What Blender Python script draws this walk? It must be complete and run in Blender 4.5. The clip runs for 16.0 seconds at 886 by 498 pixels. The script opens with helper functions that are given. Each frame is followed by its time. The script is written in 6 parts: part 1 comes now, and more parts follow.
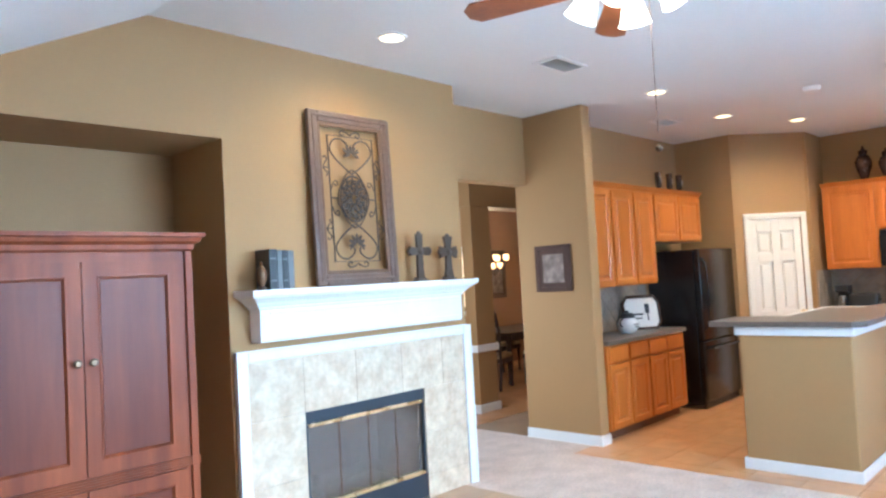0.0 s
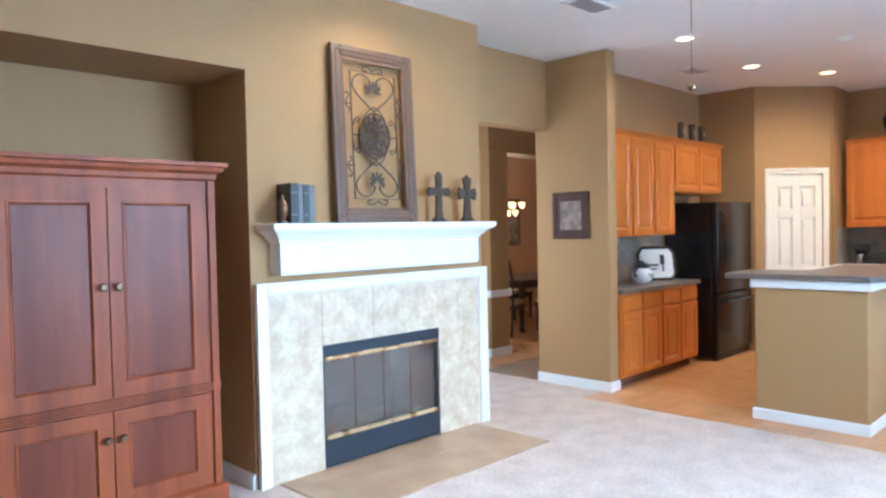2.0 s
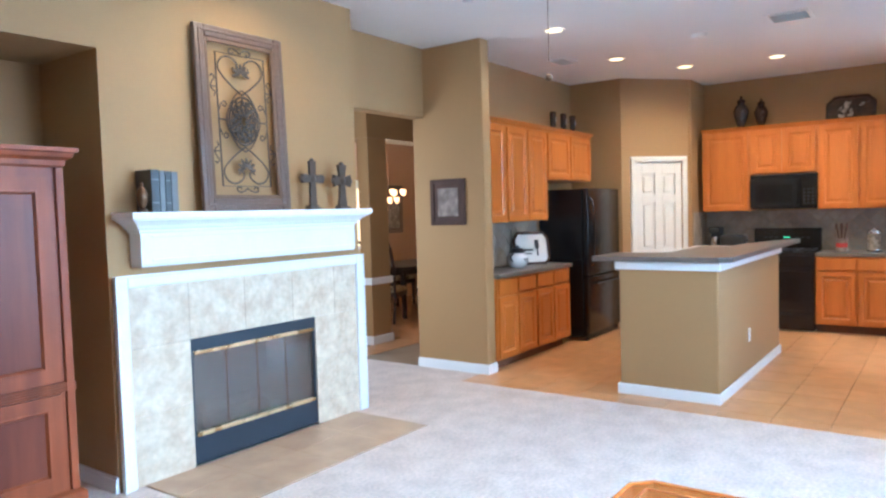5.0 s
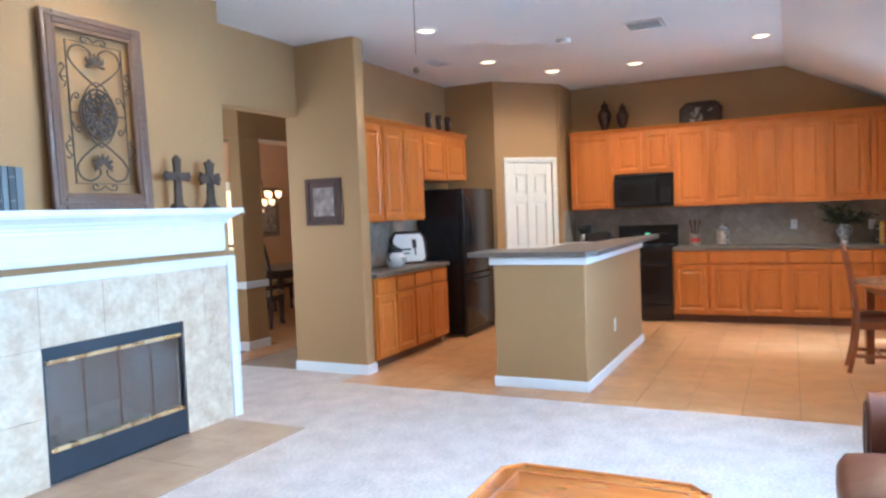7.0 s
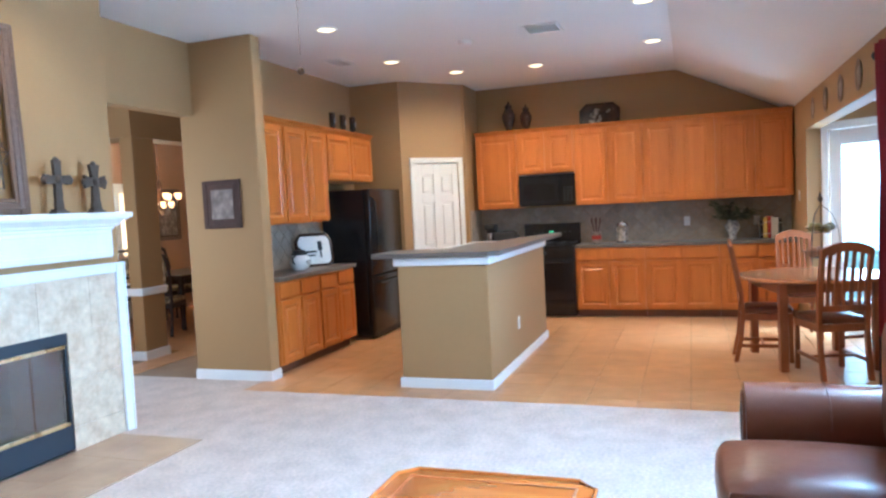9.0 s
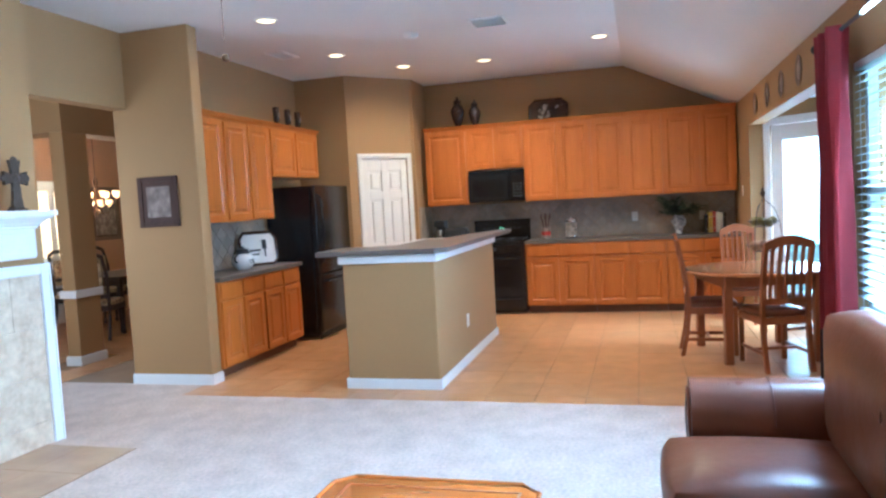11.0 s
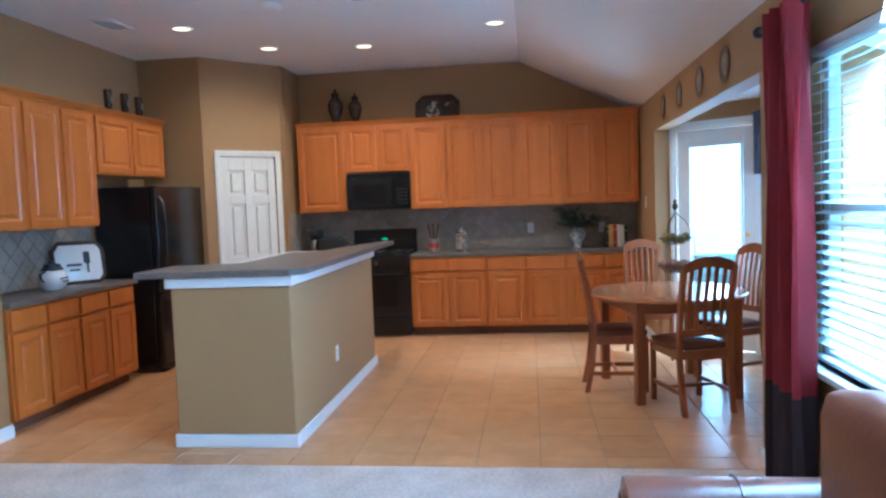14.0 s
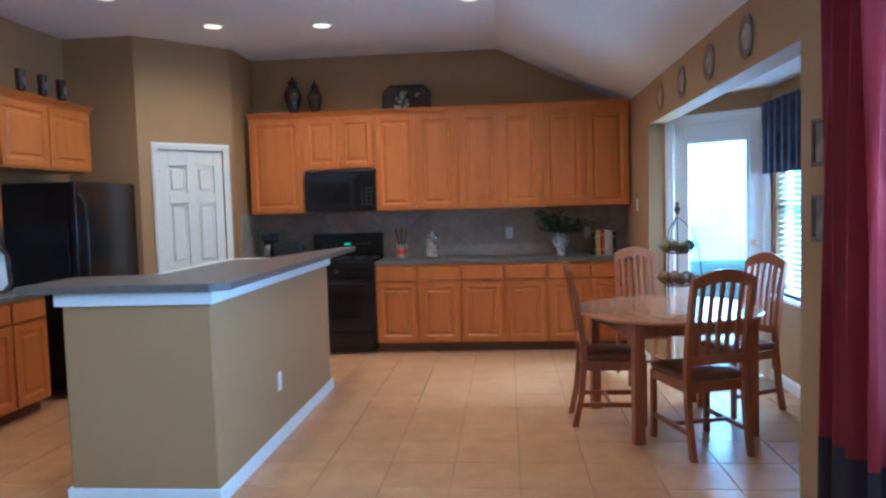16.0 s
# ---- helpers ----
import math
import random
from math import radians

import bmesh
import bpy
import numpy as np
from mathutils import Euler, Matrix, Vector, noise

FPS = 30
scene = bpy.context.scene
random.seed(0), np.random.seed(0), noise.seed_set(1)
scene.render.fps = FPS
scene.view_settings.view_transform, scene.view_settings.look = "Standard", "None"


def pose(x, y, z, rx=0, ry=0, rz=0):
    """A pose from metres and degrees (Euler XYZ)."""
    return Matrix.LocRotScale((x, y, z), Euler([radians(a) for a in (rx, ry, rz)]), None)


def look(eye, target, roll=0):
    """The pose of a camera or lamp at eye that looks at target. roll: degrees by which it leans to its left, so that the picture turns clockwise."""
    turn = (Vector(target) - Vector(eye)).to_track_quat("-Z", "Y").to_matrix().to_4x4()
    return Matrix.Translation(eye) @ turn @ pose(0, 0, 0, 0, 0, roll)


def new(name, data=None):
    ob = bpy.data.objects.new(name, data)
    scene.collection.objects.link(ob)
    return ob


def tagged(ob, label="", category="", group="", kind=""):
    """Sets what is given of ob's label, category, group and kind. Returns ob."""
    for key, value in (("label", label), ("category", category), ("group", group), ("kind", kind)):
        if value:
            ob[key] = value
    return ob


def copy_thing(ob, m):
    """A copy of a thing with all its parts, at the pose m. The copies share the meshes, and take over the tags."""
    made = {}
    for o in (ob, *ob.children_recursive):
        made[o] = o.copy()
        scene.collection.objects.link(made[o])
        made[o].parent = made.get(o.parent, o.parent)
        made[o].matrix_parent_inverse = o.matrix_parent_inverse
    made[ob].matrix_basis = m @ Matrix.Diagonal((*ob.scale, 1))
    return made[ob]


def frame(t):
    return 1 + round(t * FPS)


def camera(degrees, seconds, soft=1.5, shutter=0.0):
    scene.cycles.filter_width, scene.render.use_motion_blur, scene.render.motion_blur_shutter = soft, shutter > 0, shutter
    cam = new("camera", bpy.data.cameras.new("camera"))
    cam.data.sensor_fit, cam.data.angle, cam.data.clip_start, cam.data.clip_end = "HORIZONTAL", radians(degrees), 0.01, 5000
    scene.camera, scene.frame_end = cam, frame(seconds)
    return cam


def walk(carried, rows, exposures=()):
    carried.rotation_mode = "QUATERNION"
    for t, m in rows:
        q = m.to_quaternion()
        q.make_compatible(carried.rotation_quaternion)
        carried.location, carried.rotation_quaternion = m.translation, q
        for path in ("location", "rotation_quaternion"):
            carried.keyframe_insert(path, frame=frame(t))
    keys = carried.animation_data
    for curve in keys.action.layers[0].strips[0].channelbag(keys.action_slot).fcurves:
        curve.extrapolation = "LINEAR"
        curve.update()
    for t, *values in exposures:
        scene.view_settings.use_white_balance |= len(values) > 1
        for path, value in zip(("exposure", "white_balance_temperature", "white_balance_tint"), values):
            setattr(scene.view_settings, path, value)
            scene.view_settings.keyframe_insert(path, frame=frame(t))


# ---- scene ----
WALK = [
    (0, -0.932, -0.046, 1.569, 92.408, 3.133, -46.118),
    (0.5, -0.948, -0.043, 1.557, 91.022, 2.684, -45.421),
    (1, -0.962, -0.03, 1.541, 89.88, 2.148, -45.006),
    (1.5, -0.966, -0.02, 1.522, 89.027, 1.613, -44.907),
    (2, -0.969, -0.016, 1.512, 88.353, 1.177, -45.157),
    (2.5, -0.957, -0.017, 1.514, 87.806, 0.979, -45.677),
    (3, -0.945, -0.035, 1.522, 87.407, 0.863, -46.555),
    (5.5, -0.9, -0.073, 1.498, 87.144, 1.84, -56.78),
    (6, -0.889, -0.076, 1.481, 87.163, 1.947, -59.265),
    (6.5, -0.887, -0.09, 1.467, 87.16, 2.164, -61.618),
    (7, -0.889, -0.105, 1.459, 87.128, 2.24, -63.868),
    (7.5, -0.901, -0.122, 1.48, 86.895, 2.35, -66.037),
    (8, -0.862, -0.135, 1.489, 86.784, 2.508, -67.879),
    (8.5, -0.85, -0.17, 1.478, 86.794, 2.723, -69.384),
    (9, -0.829, -0.186, 1.472, 86.749, 2.861, -70.739),
    (11.5, -0.589, -0.209, 1.458, 86.184, 3.095, -75.544),
    (12, -0.428, -0.176, 1.464, 86.063, 2.91, -76.973),
    (12.5, -0.249, -0.127, 1.469, 86.117, 2.704, -78.913),
    (13, -0.057, -0.09, 1.477, 86.137, 2.531, -80.821),
    (13.5, 0.162, -0.095, 1.471, 86.31, 2.315, -82.125),
    (14, 0.391, -0.121, 1.483, 86.323, 2.117, -83.076),
    (14.5, 0.612, -0.105, 1.474, 86.537, 1.869, -84.121),
    (15, 0.809, -0.08, 1.479, 86.6, 1.778, -84.925),
    (15.5, 1.002, -0.085, 1.477, 86.542, 1.751, -85.117),
    (16, 1.223, -0.106, 1.461, 86.552, 1.668, -84.898),
]
cam = camera(64.0, 16.0, soft=2.5)
walk(cam, [(t, pose(x, y, z, rx, ry, rz)) for t, x, y, z, rx, ry, rz in WALK],
     exposures=[(0.0, 0.70, 4700, 2), (5.5, 0.58, 4520, 2), (9.0, 0.50, 4450, 2), (12.0, 0.34, 4350, 2), (14.0, 0.04, 4050, 0), (16.0, -0.12, 3850, 0)])

# ---------------------------------------------------------------- light
world = bpy.data.worlds.new("sky")
scene.world = world
world.use_nodes = True
wn = world.node_tree.nodes
sky = wn.new("ShaderNodeTexSky")
sky.sky_type, sky.sun_disc, sky.sun_elevation, sky.sun_rotation = "NISHITA", False, radians(50), radians(150)
world.node_tree.links.new(sky.outputs["Color"], wn["Background"].inputs["Color"])
wn["Background"].inputs["Strength"].default_value = 0.1
sun = new("sun", bpy.data.lights.new("sun", "SUN"))
sun.data.energy, sun.data.angle, sun.data.color = 1.0, radians(10), (1.0, 0.95, 0.88)
sun.matrix_world = look((0, -4, 9), (2, 8, 0))


def area(name, m, sx, sy, watts, color):
    d = bpy.data.lights.new(name, "AREA")
    d.shape, d.size, d.size_y, d.energy, d.color = "RECTANGLE", sx, sy, watts, color
    ob = new(name, d)
    ob.matrix_world = m
    return ob


DAY = (0.77, 0.90, 1.0)
WARM = (1.0, 0.68, 0.36)

CEIL_Z = 3.09
# daylight for the window wall and the bay, each lamp outside the panes
area("window_daylight", look((2.2, -2.12, 2.2), (-1.2, 1.4, 0.3)), 2.8, 1.5, 820, DAY)
# added lamp in place of the sky, high outside and out of view
area("bay_sky_lamp", look((6.3, -4.2, 3.9), (5.8, 0.2, 0.6)), 4.0, 1.6, 2300, DAY)
area("bay_window_daylight", look((6.46, -2.42, 1.45), (6.2, 1.0, 1.0)), 0.9, 1.3, 38, DAY)
area("patio_door_daylight", look((7.45, -2.02, 1.15), (5.4, -0.4, 0.9)), 0.5, 1.6, 34, DAY)
# added fill lamp that brightens the hall from an unseen, made-up opening
area("hall_fill_lamp", look((3.04, 4.9, 1.5), (8, 6.0, 1.2)), 0.6, 1.4, 26, (1.0, 0.9, 0.78))
# recessed downlights
CANS = [(6.37, 2.84), (7.32, 2.41), (7.48, 1.48), (4.82, 2.79), (6.90, 0.14), (2.05, 3.15), (5.30, 0.14)]
for cx, cy in CANS:
    spot = new("downlight_lamp", bpy.data.lights.new("downlight_lamp", "SPOT"))
    spot.data.energy, spot.data.color, spot.data.spot_size, spot.data.spot_blend, spot.data.shadow_soft_size = 58 if cx < 3 else 140 if cx > 6 and cy < 2 else 62 if cx > 6 else 35, WARM, radians(158), 0.8, 0.05
    spot.matrix_world = look((cx, cy, CEIL_Z - 0.012), (cx, cy, 0))
fanlamp = new("fan_lamp", bpy.data.lights.new("fan_lamp", "POINT"))
fanlamp.data.energy, fanlamp.data.color, fanlamp.data.shadow_soft_size = 10, WARM, 0.06
fanlamp.location = (1.50, 1.245, 2.50)
chandelier_lamp = new("chandelier_lamp", bpy.data.lights.new("chandelier_lamp", "POINT"))
chandelier_lamp.data.energy, chandelier_lamp.data.color, chandelier_lamp.data.shadow_soft_size = 80, WARM, 0.1
chandelier_lamp.location = (7.46, 7.0, 1.86)

# ---------------------------------------------------------------- materials


def principled(name, color, rough=0.6, metal=0.0, vary=0.12, scale=6.0, bump=0.0, bump_scale=120.0, stretch=(1, 1, 1),
               second=None, mix_scale=2.0, coat=0.0, random_piece=0.0, rough_vary=0.08):
    """A surface with tone variation at two scales, fine relief and uneven gloss."""
    m = bpy.data.materials.new(name)
    m.use_nodes = True
    nt, n = m.node_tree, m.node_tree.nodes
    p = n["Principled BSDF"]
    p.inputs["Metallic"].default_value = metal
    p.inputs["Coat Weight"].default_value = coat
    p.inputs["Coat Roughness"].default_value = 0.15
    co = n.new("ShaderNodeTexCoord")
    mp = n.new("ShaderNodeMapping")
    mp.inputs["Scale"].default_value = stretch
    if random_piece:
        where, shift = n.new("ShaderNodeObjectInfo"), n.new("ShaderNodeVectorMath")
        nt.links.new(co.outputs["Object"], shift.inputs[0])
        nt.links.new(where.outputs["Location"], shift.inputs[1])
        nt.links.new(shift.outputs["Vector"], mp.inputs["Vector"])
    else:
        nt.links.new(co.outputs["Object"], mp.inputs["Vector"])
    big, fine = n.new("ShaderNodeTexNoise"), n.new("ShaderNodeTexNoise")
    big.inputs["Scale"].default_value, fine.inputs["Scale"].default_value = mix_scale, scale
    big.inputs["Detail"].default_value, fine.inputs["Detail"].default_value = 3.0, 6.0
    for t in (big, fine):
        nt.links.new(mp.outputs["Vector"], t.inputs["Vector"])
    ramp = n.new("ShaderNodeMix")
    ramp.data_type = "RGBA"
    other = second or tuple(c * (1 - vary * 1.6) for c in color)
    ramp.inputs["A"].default_value, ramp.inputs["B"].default_value = (*color, 1), (*other, 1)
    sharp = n.new("ShaderNodeMapRange")
    sharp.inputs["From Min"].default_value, sharp.inputs["From Max"].default_value = 0.35, 0.68
    nt.links.new(big.outputs["Fac"], sharp.inputs["Value"])
    nt.links.new(sharp.outputs["Result"], ramp.inputs["Factor"])
    tone = n.new("ShaderNodeVectorMath")
    tone.operation = "SCALE"
    grain = n.new("ShaderNodeMapRange")
    grain.inputs["To Min"].default_value, grain.inputs["To Max"].default_value = 1 - vary * 1.5, 1 + vary * 1.5
    nt.links.new(fine.outputs["Fac"], grain.inputs["Value"])
    nt.links.new(ramp.outputs["Result"], tone.inputs[0])
    if random_piece:
        info, mul, spread = n.new("ShaderNodeObjectInfo"), n.new("ShaderNodeMath"), n.new("ShaderNodeMapRange")
        mul.operation = "MULTIPLY"
        spread.inputs["To Min"].default_value, spread.inputs["To Max"].default_value = 1 - random_piece, 1 + random_piece
        nt.links.new(info.outputs["Random"], spread.inputs["Value"])
        nt.links.new(grain.outputs["Result"], mul.inputs[0])
        nt.links.new(spread.outputs["Result"], mul.inputs[1])
        nt.links.new(mul.outputs["Value"], tone.inputs["Scale"])
    else:
        nt.links.new(grain.outputs["Result"], tone.inputs["Scale"])
    nt.links.new(tone.outputs["Vector"], p.inputs["Base Color"])
    rr = n.new("ShaderNodeMapRange")
    rr.inputs["To Min"].default_value, rr.inputs["To Max"].default_value = max(0.03, rough - rough_vary), min(1.0, rough + rough_vary)
    nt.links.new(fine.outputs["Fac"], rr.inputs["Value"])
    nt.links.new(rr.outputs["Result"], p.inputs["Roughness"])
    if bump:
        relief, b = n.new("ShaderNodeTexNoise"), n.new("ShaderNodeBump")
        relief.inputs["Scale"].default_value, relief.inputs["Detail"].default_value = bump_scale, 4.0
        b.inputs["Strength"].default_value, b.inputs["Distance"].default_value = bump, 0.01
        nt.links.new(mp.outputs["Vector"], relief.inputs["Vector"])
        nt.links.new(relief.outputs["Fac"], b.inputs["Height"])
        nt.links.new(b.outputs["Normal"], p.inputs["Normal"])
    return m


def glowing(name, color, strength, base=(0.8, 0.8, 0.8)):
    m = bpy.data.materials.new(name)
    m.use_nodes = True
    p = m.node_tree.nodes["Principled BSDF"]
    p.inputs["Base Color"].default_value = (*base, 1)
    p.inputs["Emission Color"].default_value = (*color, 1)
    p.inputs["Emission Strength"].default_value = strength
    return m


def glassy(name, color=(1, 1, 1), rough=0.02, alpha=0.12):
    m = bpy.data.materials.new(name)
    m.use_nodes = True
    nt, n = m.node_tree, m.node_tree.nodes
    t, g, mix = n.new("ShaderNodeBsdfTransparent"), n.new("ShaderNodeBsdfGlossy"), n.new("ShaderNodeMixShader")
    t.inputs["Color"].default_value = (*color, 1)
    g.inputs["Roughness"].default_value = rough
    mix.inputs["Fac"].default_value = alpha
    nt.links.new(t.outputs[0], mix.inputs[1])
    nt.links.new(g.outputs[0], mix.inputs[2])
    nt.links.new(mix.outputs[0], n["Material Output"].inputs["Surface"])
    return m


M_WALL = principled("tan_wall_paint", (0.36, 0.214, 0.085), 0.7, vary=0.03, scale=30, bump=0.12, bump_scale=90, mix_scale=0.7)
M_CEIL = principled("ceiling_paint", (0.80, 0.79, 0.78), 0.9, vary=0.03, scale=60, bump=0.25, bump_scale=140, mix_scale=0.6)
M_TRIM = principled("white_trim_paint", (0.80, 0.80, 0.79), 0.4, vary=0.02, scale=20)
M_DOOR = principled("white_door_paint", (0.78, 0.76, 0.72), 0.45, vary=0.02, scale=20)
M_CARPET = principled("beige_carpet_pile", (0.74, 0.61, 0.52), 0.98, vary=0.22, scale=45, bump=1.0, bump_scale=130, mix_scale=5.0,
                      second=(0.63, 0.51, 0.43))
M_TILE = principled("tan_ceramic_floor_tile", (0.63, 0.335, 0.14), 0.3, vary=0.07, scale=13, mix_scale=5.0,
                    second=(0.53, 0.265, 0.10), random_piece=0.05, rough_vary=0.05)
M_GROUT = principled("tan_grout", (0.37, 0.26, 0.165), 0.9, vary=0.12, scale=90, bump=0.3, bump_scale=200)
M_STONE = principled("cream_stone_tile", (0.66, 0.55, 0.405), 0.34, vary=0.16, scale=26, bump=0.05, bump_scale=30, mix_scale=9.0,
                     second=(0.52, 0.385, 0.26), random_piece=0.03)
M_CREAMGROUT = principled("cream_grout", (0.57, 0.50, 0.40), 0.9, vary=0.1, scale=60)
M_HEARTH = principled("tan_hearth_tile", (0.52, 0.36, 0.225), 0.4, vary=0.08, scale=12, mix_scale=4.0, second=(0.42, 0.275, 0.165), random_piece=0.05, rough_vary=0.02)
M_SPLASH = principled("grey_slate_backsplash_tile", (0.27, 0.235, 0.19), 0.5, vary=0.2, scale=16, mix_scale=6.0, second=(0.36, 0.30, 0.23), random_piece=0.1)
M_MAPLE = principled("honey_maple", (0.48, 0.148, 0.018), 0.38, vary=0.10, scale=9, stretch=(8, 8, 0.7), mix_scale=1.2,
                     second=(0.41, 0.125, 0.013), bump=0.02, bump_scale=60, coat=0.04, random_piece=0.05)
M_KICK = principled("dark_toe_kick", (0.16, 0.07, 0.035), 0.6, vary=0.1)
M_CHERRY = principled("red_cherry_wood", (0.28, 0.070, 0.020), 0.45, vary=0.10, scale=8, stretch=(7, 7, 0.6), mix_scale=1.3,
                      second=(0.165, 0.037, 0.013), bump=0.02, bump_scale=60, coat=0.0)
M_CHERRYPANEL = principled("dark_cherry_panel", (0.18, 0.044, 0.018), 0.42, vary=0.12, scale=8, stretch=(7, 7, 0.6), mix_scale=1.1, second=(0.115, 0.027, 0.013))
M_CHERRYPANEL.node_tree.nodes["Principled BSDF"].inputs["Specular IOR Level"].default_value = 0.25
M_CHERRY.node_tree.nodes["Principled BSDF"].inputs["Specular IOR Level"].default_value = 0.25
M_MAPLE.node_tree.nodes["Principled BSDF"].inputs["Specular IOR Level"].default_value = 0.35
M_OAK = principled("red_oak_furniture", (0.35, 0.112, 0.034), 0.35, vary=0.15, scale=10, stretch=(6, 6, 0.8), mix_scale=1.5,
                   second=(0.25, 0.078, 0.026), coat=0.2)
M_TABLETOP = principled("glossy_oak_top", (0.54, 0.24, 0.095), 0.2, vary=0.14, scale=8, stretch=(1, 9, 1), mix_scale=1.2,
                        second=(0.44, 0.18, 0.07), coat=0.5)
M_COFFEE = principled("orange_varnished_wood", (0.52, 0.17, 0.03), 0.2, vary=0.14, scale=8, stretch=(9, 1, 1), mix_scale=1.3,
                      second=(0.42, 0.115, 0.018), coat=0.6)
M_COUNTER = principled("grey_brown_laminate", (0.115, 0.10, 0.086), 0.38, vary=0.25, scale=140, mix_scale=20, second=(0.15, 0.12, 0.10))
M_BLACK = principled("black_appliance_enamel", (0.012, 0.012, 0.014), 0.22, vary=0.1, scale=40, bump=0.03, bump_scale=400)
M_BLACKGLASS = principled("black_oven_glass", (0.008, 0.008, 0.010), 0.06, vary=0.05)
M_GREYDIAL = principled("grey_control_print", (0.035, 0.035, 0.038), 0.5, vary=0.05)
M_LEATHER = principled("brown_leather", (0.165, 0.055, 0.027), 0.32, vary=0.10, scale=7, bump=0.09, bump_scale=38, mix_scale=1.6,
                       second=(0.14, 0.044, 0.020), rough_vary=0.12)
M_IRON = principled("bronzed_iron", (0.085, 0.060, 0.042), 0.5, metal=0.4, vary=0.25, scale=60, bump=0.3, bump_scale=120)
M_ARTFRAME = principled("dark_carved_frame", (0.12, 0.072, 0.05), 0.4, vary=0.3, scale=40, bump=0.3, bump_scale=90, second=(0.13, 0.075, 0.05))
M_ARTBACK = principled("aged_brown_lip", (0.17, 0.10, 0.06), 0.8, vary=0.15, scale=12, mix_scale=4.0)
M_BRASS = principled("polished_brass", (0.88, 0.70, 0.40), 0.28, metal=1.0, vary=0.08)
M_BRONZE = principled("antique_bronze", (0.16, 0.10, 0.06), 0.35, metal=0.9, vary=0.15)
M_CHROME = principled("brushed_metal", (0.55, 0.55, 0.56), 0.25, metal=1.0, vary=0.06)
M_FIREBLACK = principled("matt_black_metal", (0.018, 0.020, 0.024), 0.5, vary=0.1)
M_SOOT = principled("sooty_firebrick", (0.13, 0.13, 0.13), 0.9, vary=0.35, scale=12, bump=0.4, bump_scale=30)
M_FIREGLASS = glassy("smoked_fire_glass", (0.72, 0.78, 0.80), 0.16, 0.24)
# black metal, with the blue of reflected daylight put into its colour
M_FIREFRONT = principled("black_metal_daylight_tint", (0.022, 0.030, 0.042), 0.42, vary=0.1)
M_GLASS = glassy("window_glass", (0.97, 1.0, 0.99), 0.02, 0.05)
M_BLIND = principled("white_blind_slat", (0.70, 0.78, 0.80), 0.5, vary=0.03)
M_CURTAIN = principled("crimson_curtain_cloth", (0.22, 0.009, 0.014), 0.75, vary=0.15, scale=60, stretch=(1, 1, 0.2), bump=0.1, bump_scale=300)
M_CURTAIN_DARK = principled("black_curtain_cloth", (0.028, 0.012, 0.014), 0.8, vary=0.15, scale=60, bump=0.1, bump_scale=300)
M_NAVY = principled("navy_print_cloth", (0.018, 0.022, 0.055), 0.85, vary=0.35, scale=14, mix_scale=9, second=(0.05, 0.055, 0.10))
M_CERAMIC = principled("white_glazed_ceramic", (0.74, 0.72, 0.68), 0.2, vary=0.05, scale=14)
M_BLUEWARE = principled("blue_white_china", (0.62, 0.63, 0.64), 0.2, vary=0.3, scale=38, mix_scale=22, second=(0.20, 0.21, 0.24))
M_DARKVASE = principled("black_lacquer", (0.022, 0.016, 0.014), 0.25, vary=0.3, scale=25, mix_scale=9, second=(0.06, 0.03, 0.02))
M_LEAF = principled("dark_green_leaf", (0.035, 0.065, 0.03), 0.5, vary=0.3, scale=20, random_piece=0.25)
M_BOOKRED = principled("red_book_cloth", (0.42, 0.03, 0.02), 0.6, vary=0.08)
M_BOOKYELLOW = principled("yellow_book_cloth", (0.62, 0.42, 0.08), 0.6, vary=0.08)
M_BOOKCREAM = principled("cream_book_paper", (0.66, 0.60, 0.50), 0.7, vary=0.08)
M_BOOKBLACK = principled("black_book_leather", (0.02, 0.018, 0.017), 0.35, vary=0.2, scale=30)
M_BOOKGREY = principled("silver_grey_spine", (0.13, 0.125, 0.12), 0.35, metal=0.4, vary=0.15)
M_DARKWOOD = principled("espresso_wood", (0.030, 0.015, 0.010), 0.35, vary=0.2, scale=9, stretch=(5, 5, 0.8))
M_PICTUREWOOD = principled("picture_frame_wood", (0.080, 0.038, 0.025), 0.75, vary=0.25, scale=22, stretch=(3, 3, 1), bump=0.15, bump_scale=60)
M_PHOTO = principled("sepia_print", (0.17, 0.125, 0.105), 0.75, vary=0.5, scale=14, mix_scale=7, second=(0.29, 0.235, 0.20))
M_DININGWALL = principled("terracotta_wall_paint", (0.40, 0.225, 0.13), 0.75, vary=0.03, scale=30, bump=0.1, bump_scale=90)
M_CREAMPRINT = principled("floral_cream_upholstery", (0.55, 0.42, 0.24), 0.8, vary=0.3, scale=20, mix_scale=14, second=(0.10, 0.07, 0.04))
M_PLATE = principled("patterned_plate_glaze", (0.42, 0.36, 0.30), 0.3, vary=0.25, scale=30, mix_scale=18, second=(0.12, 0.09, 0.07))
M_FRUIT = principled("green_yellow_fruit", (0.24, 0.20, 0.05), 0.45, vary=0.15, random_piece=0.3)
M_POTATO = principled("brown_fruit_skin", (0.32, 0.17, 0.09), 0.6, vary=0.2, random_piece=0.2)
M_TOAST = principled("brushed_steel_black", (0.06, 0.06, 0.065), 0.3, metal=0.6, vary=0.1)
M_WOODTOOL = principled("dark_wooden_utensil", (0.12, 0.05, 0.025), 0.5, vary=0.15)
# the lawn's paleness is sunlight put into its colour
M_LAWN = principled("lawn_painted_sunlit", (0.42, 0.45, 0.36), 0.9, vary=0.3, scale=3, mix_scale=0.5)
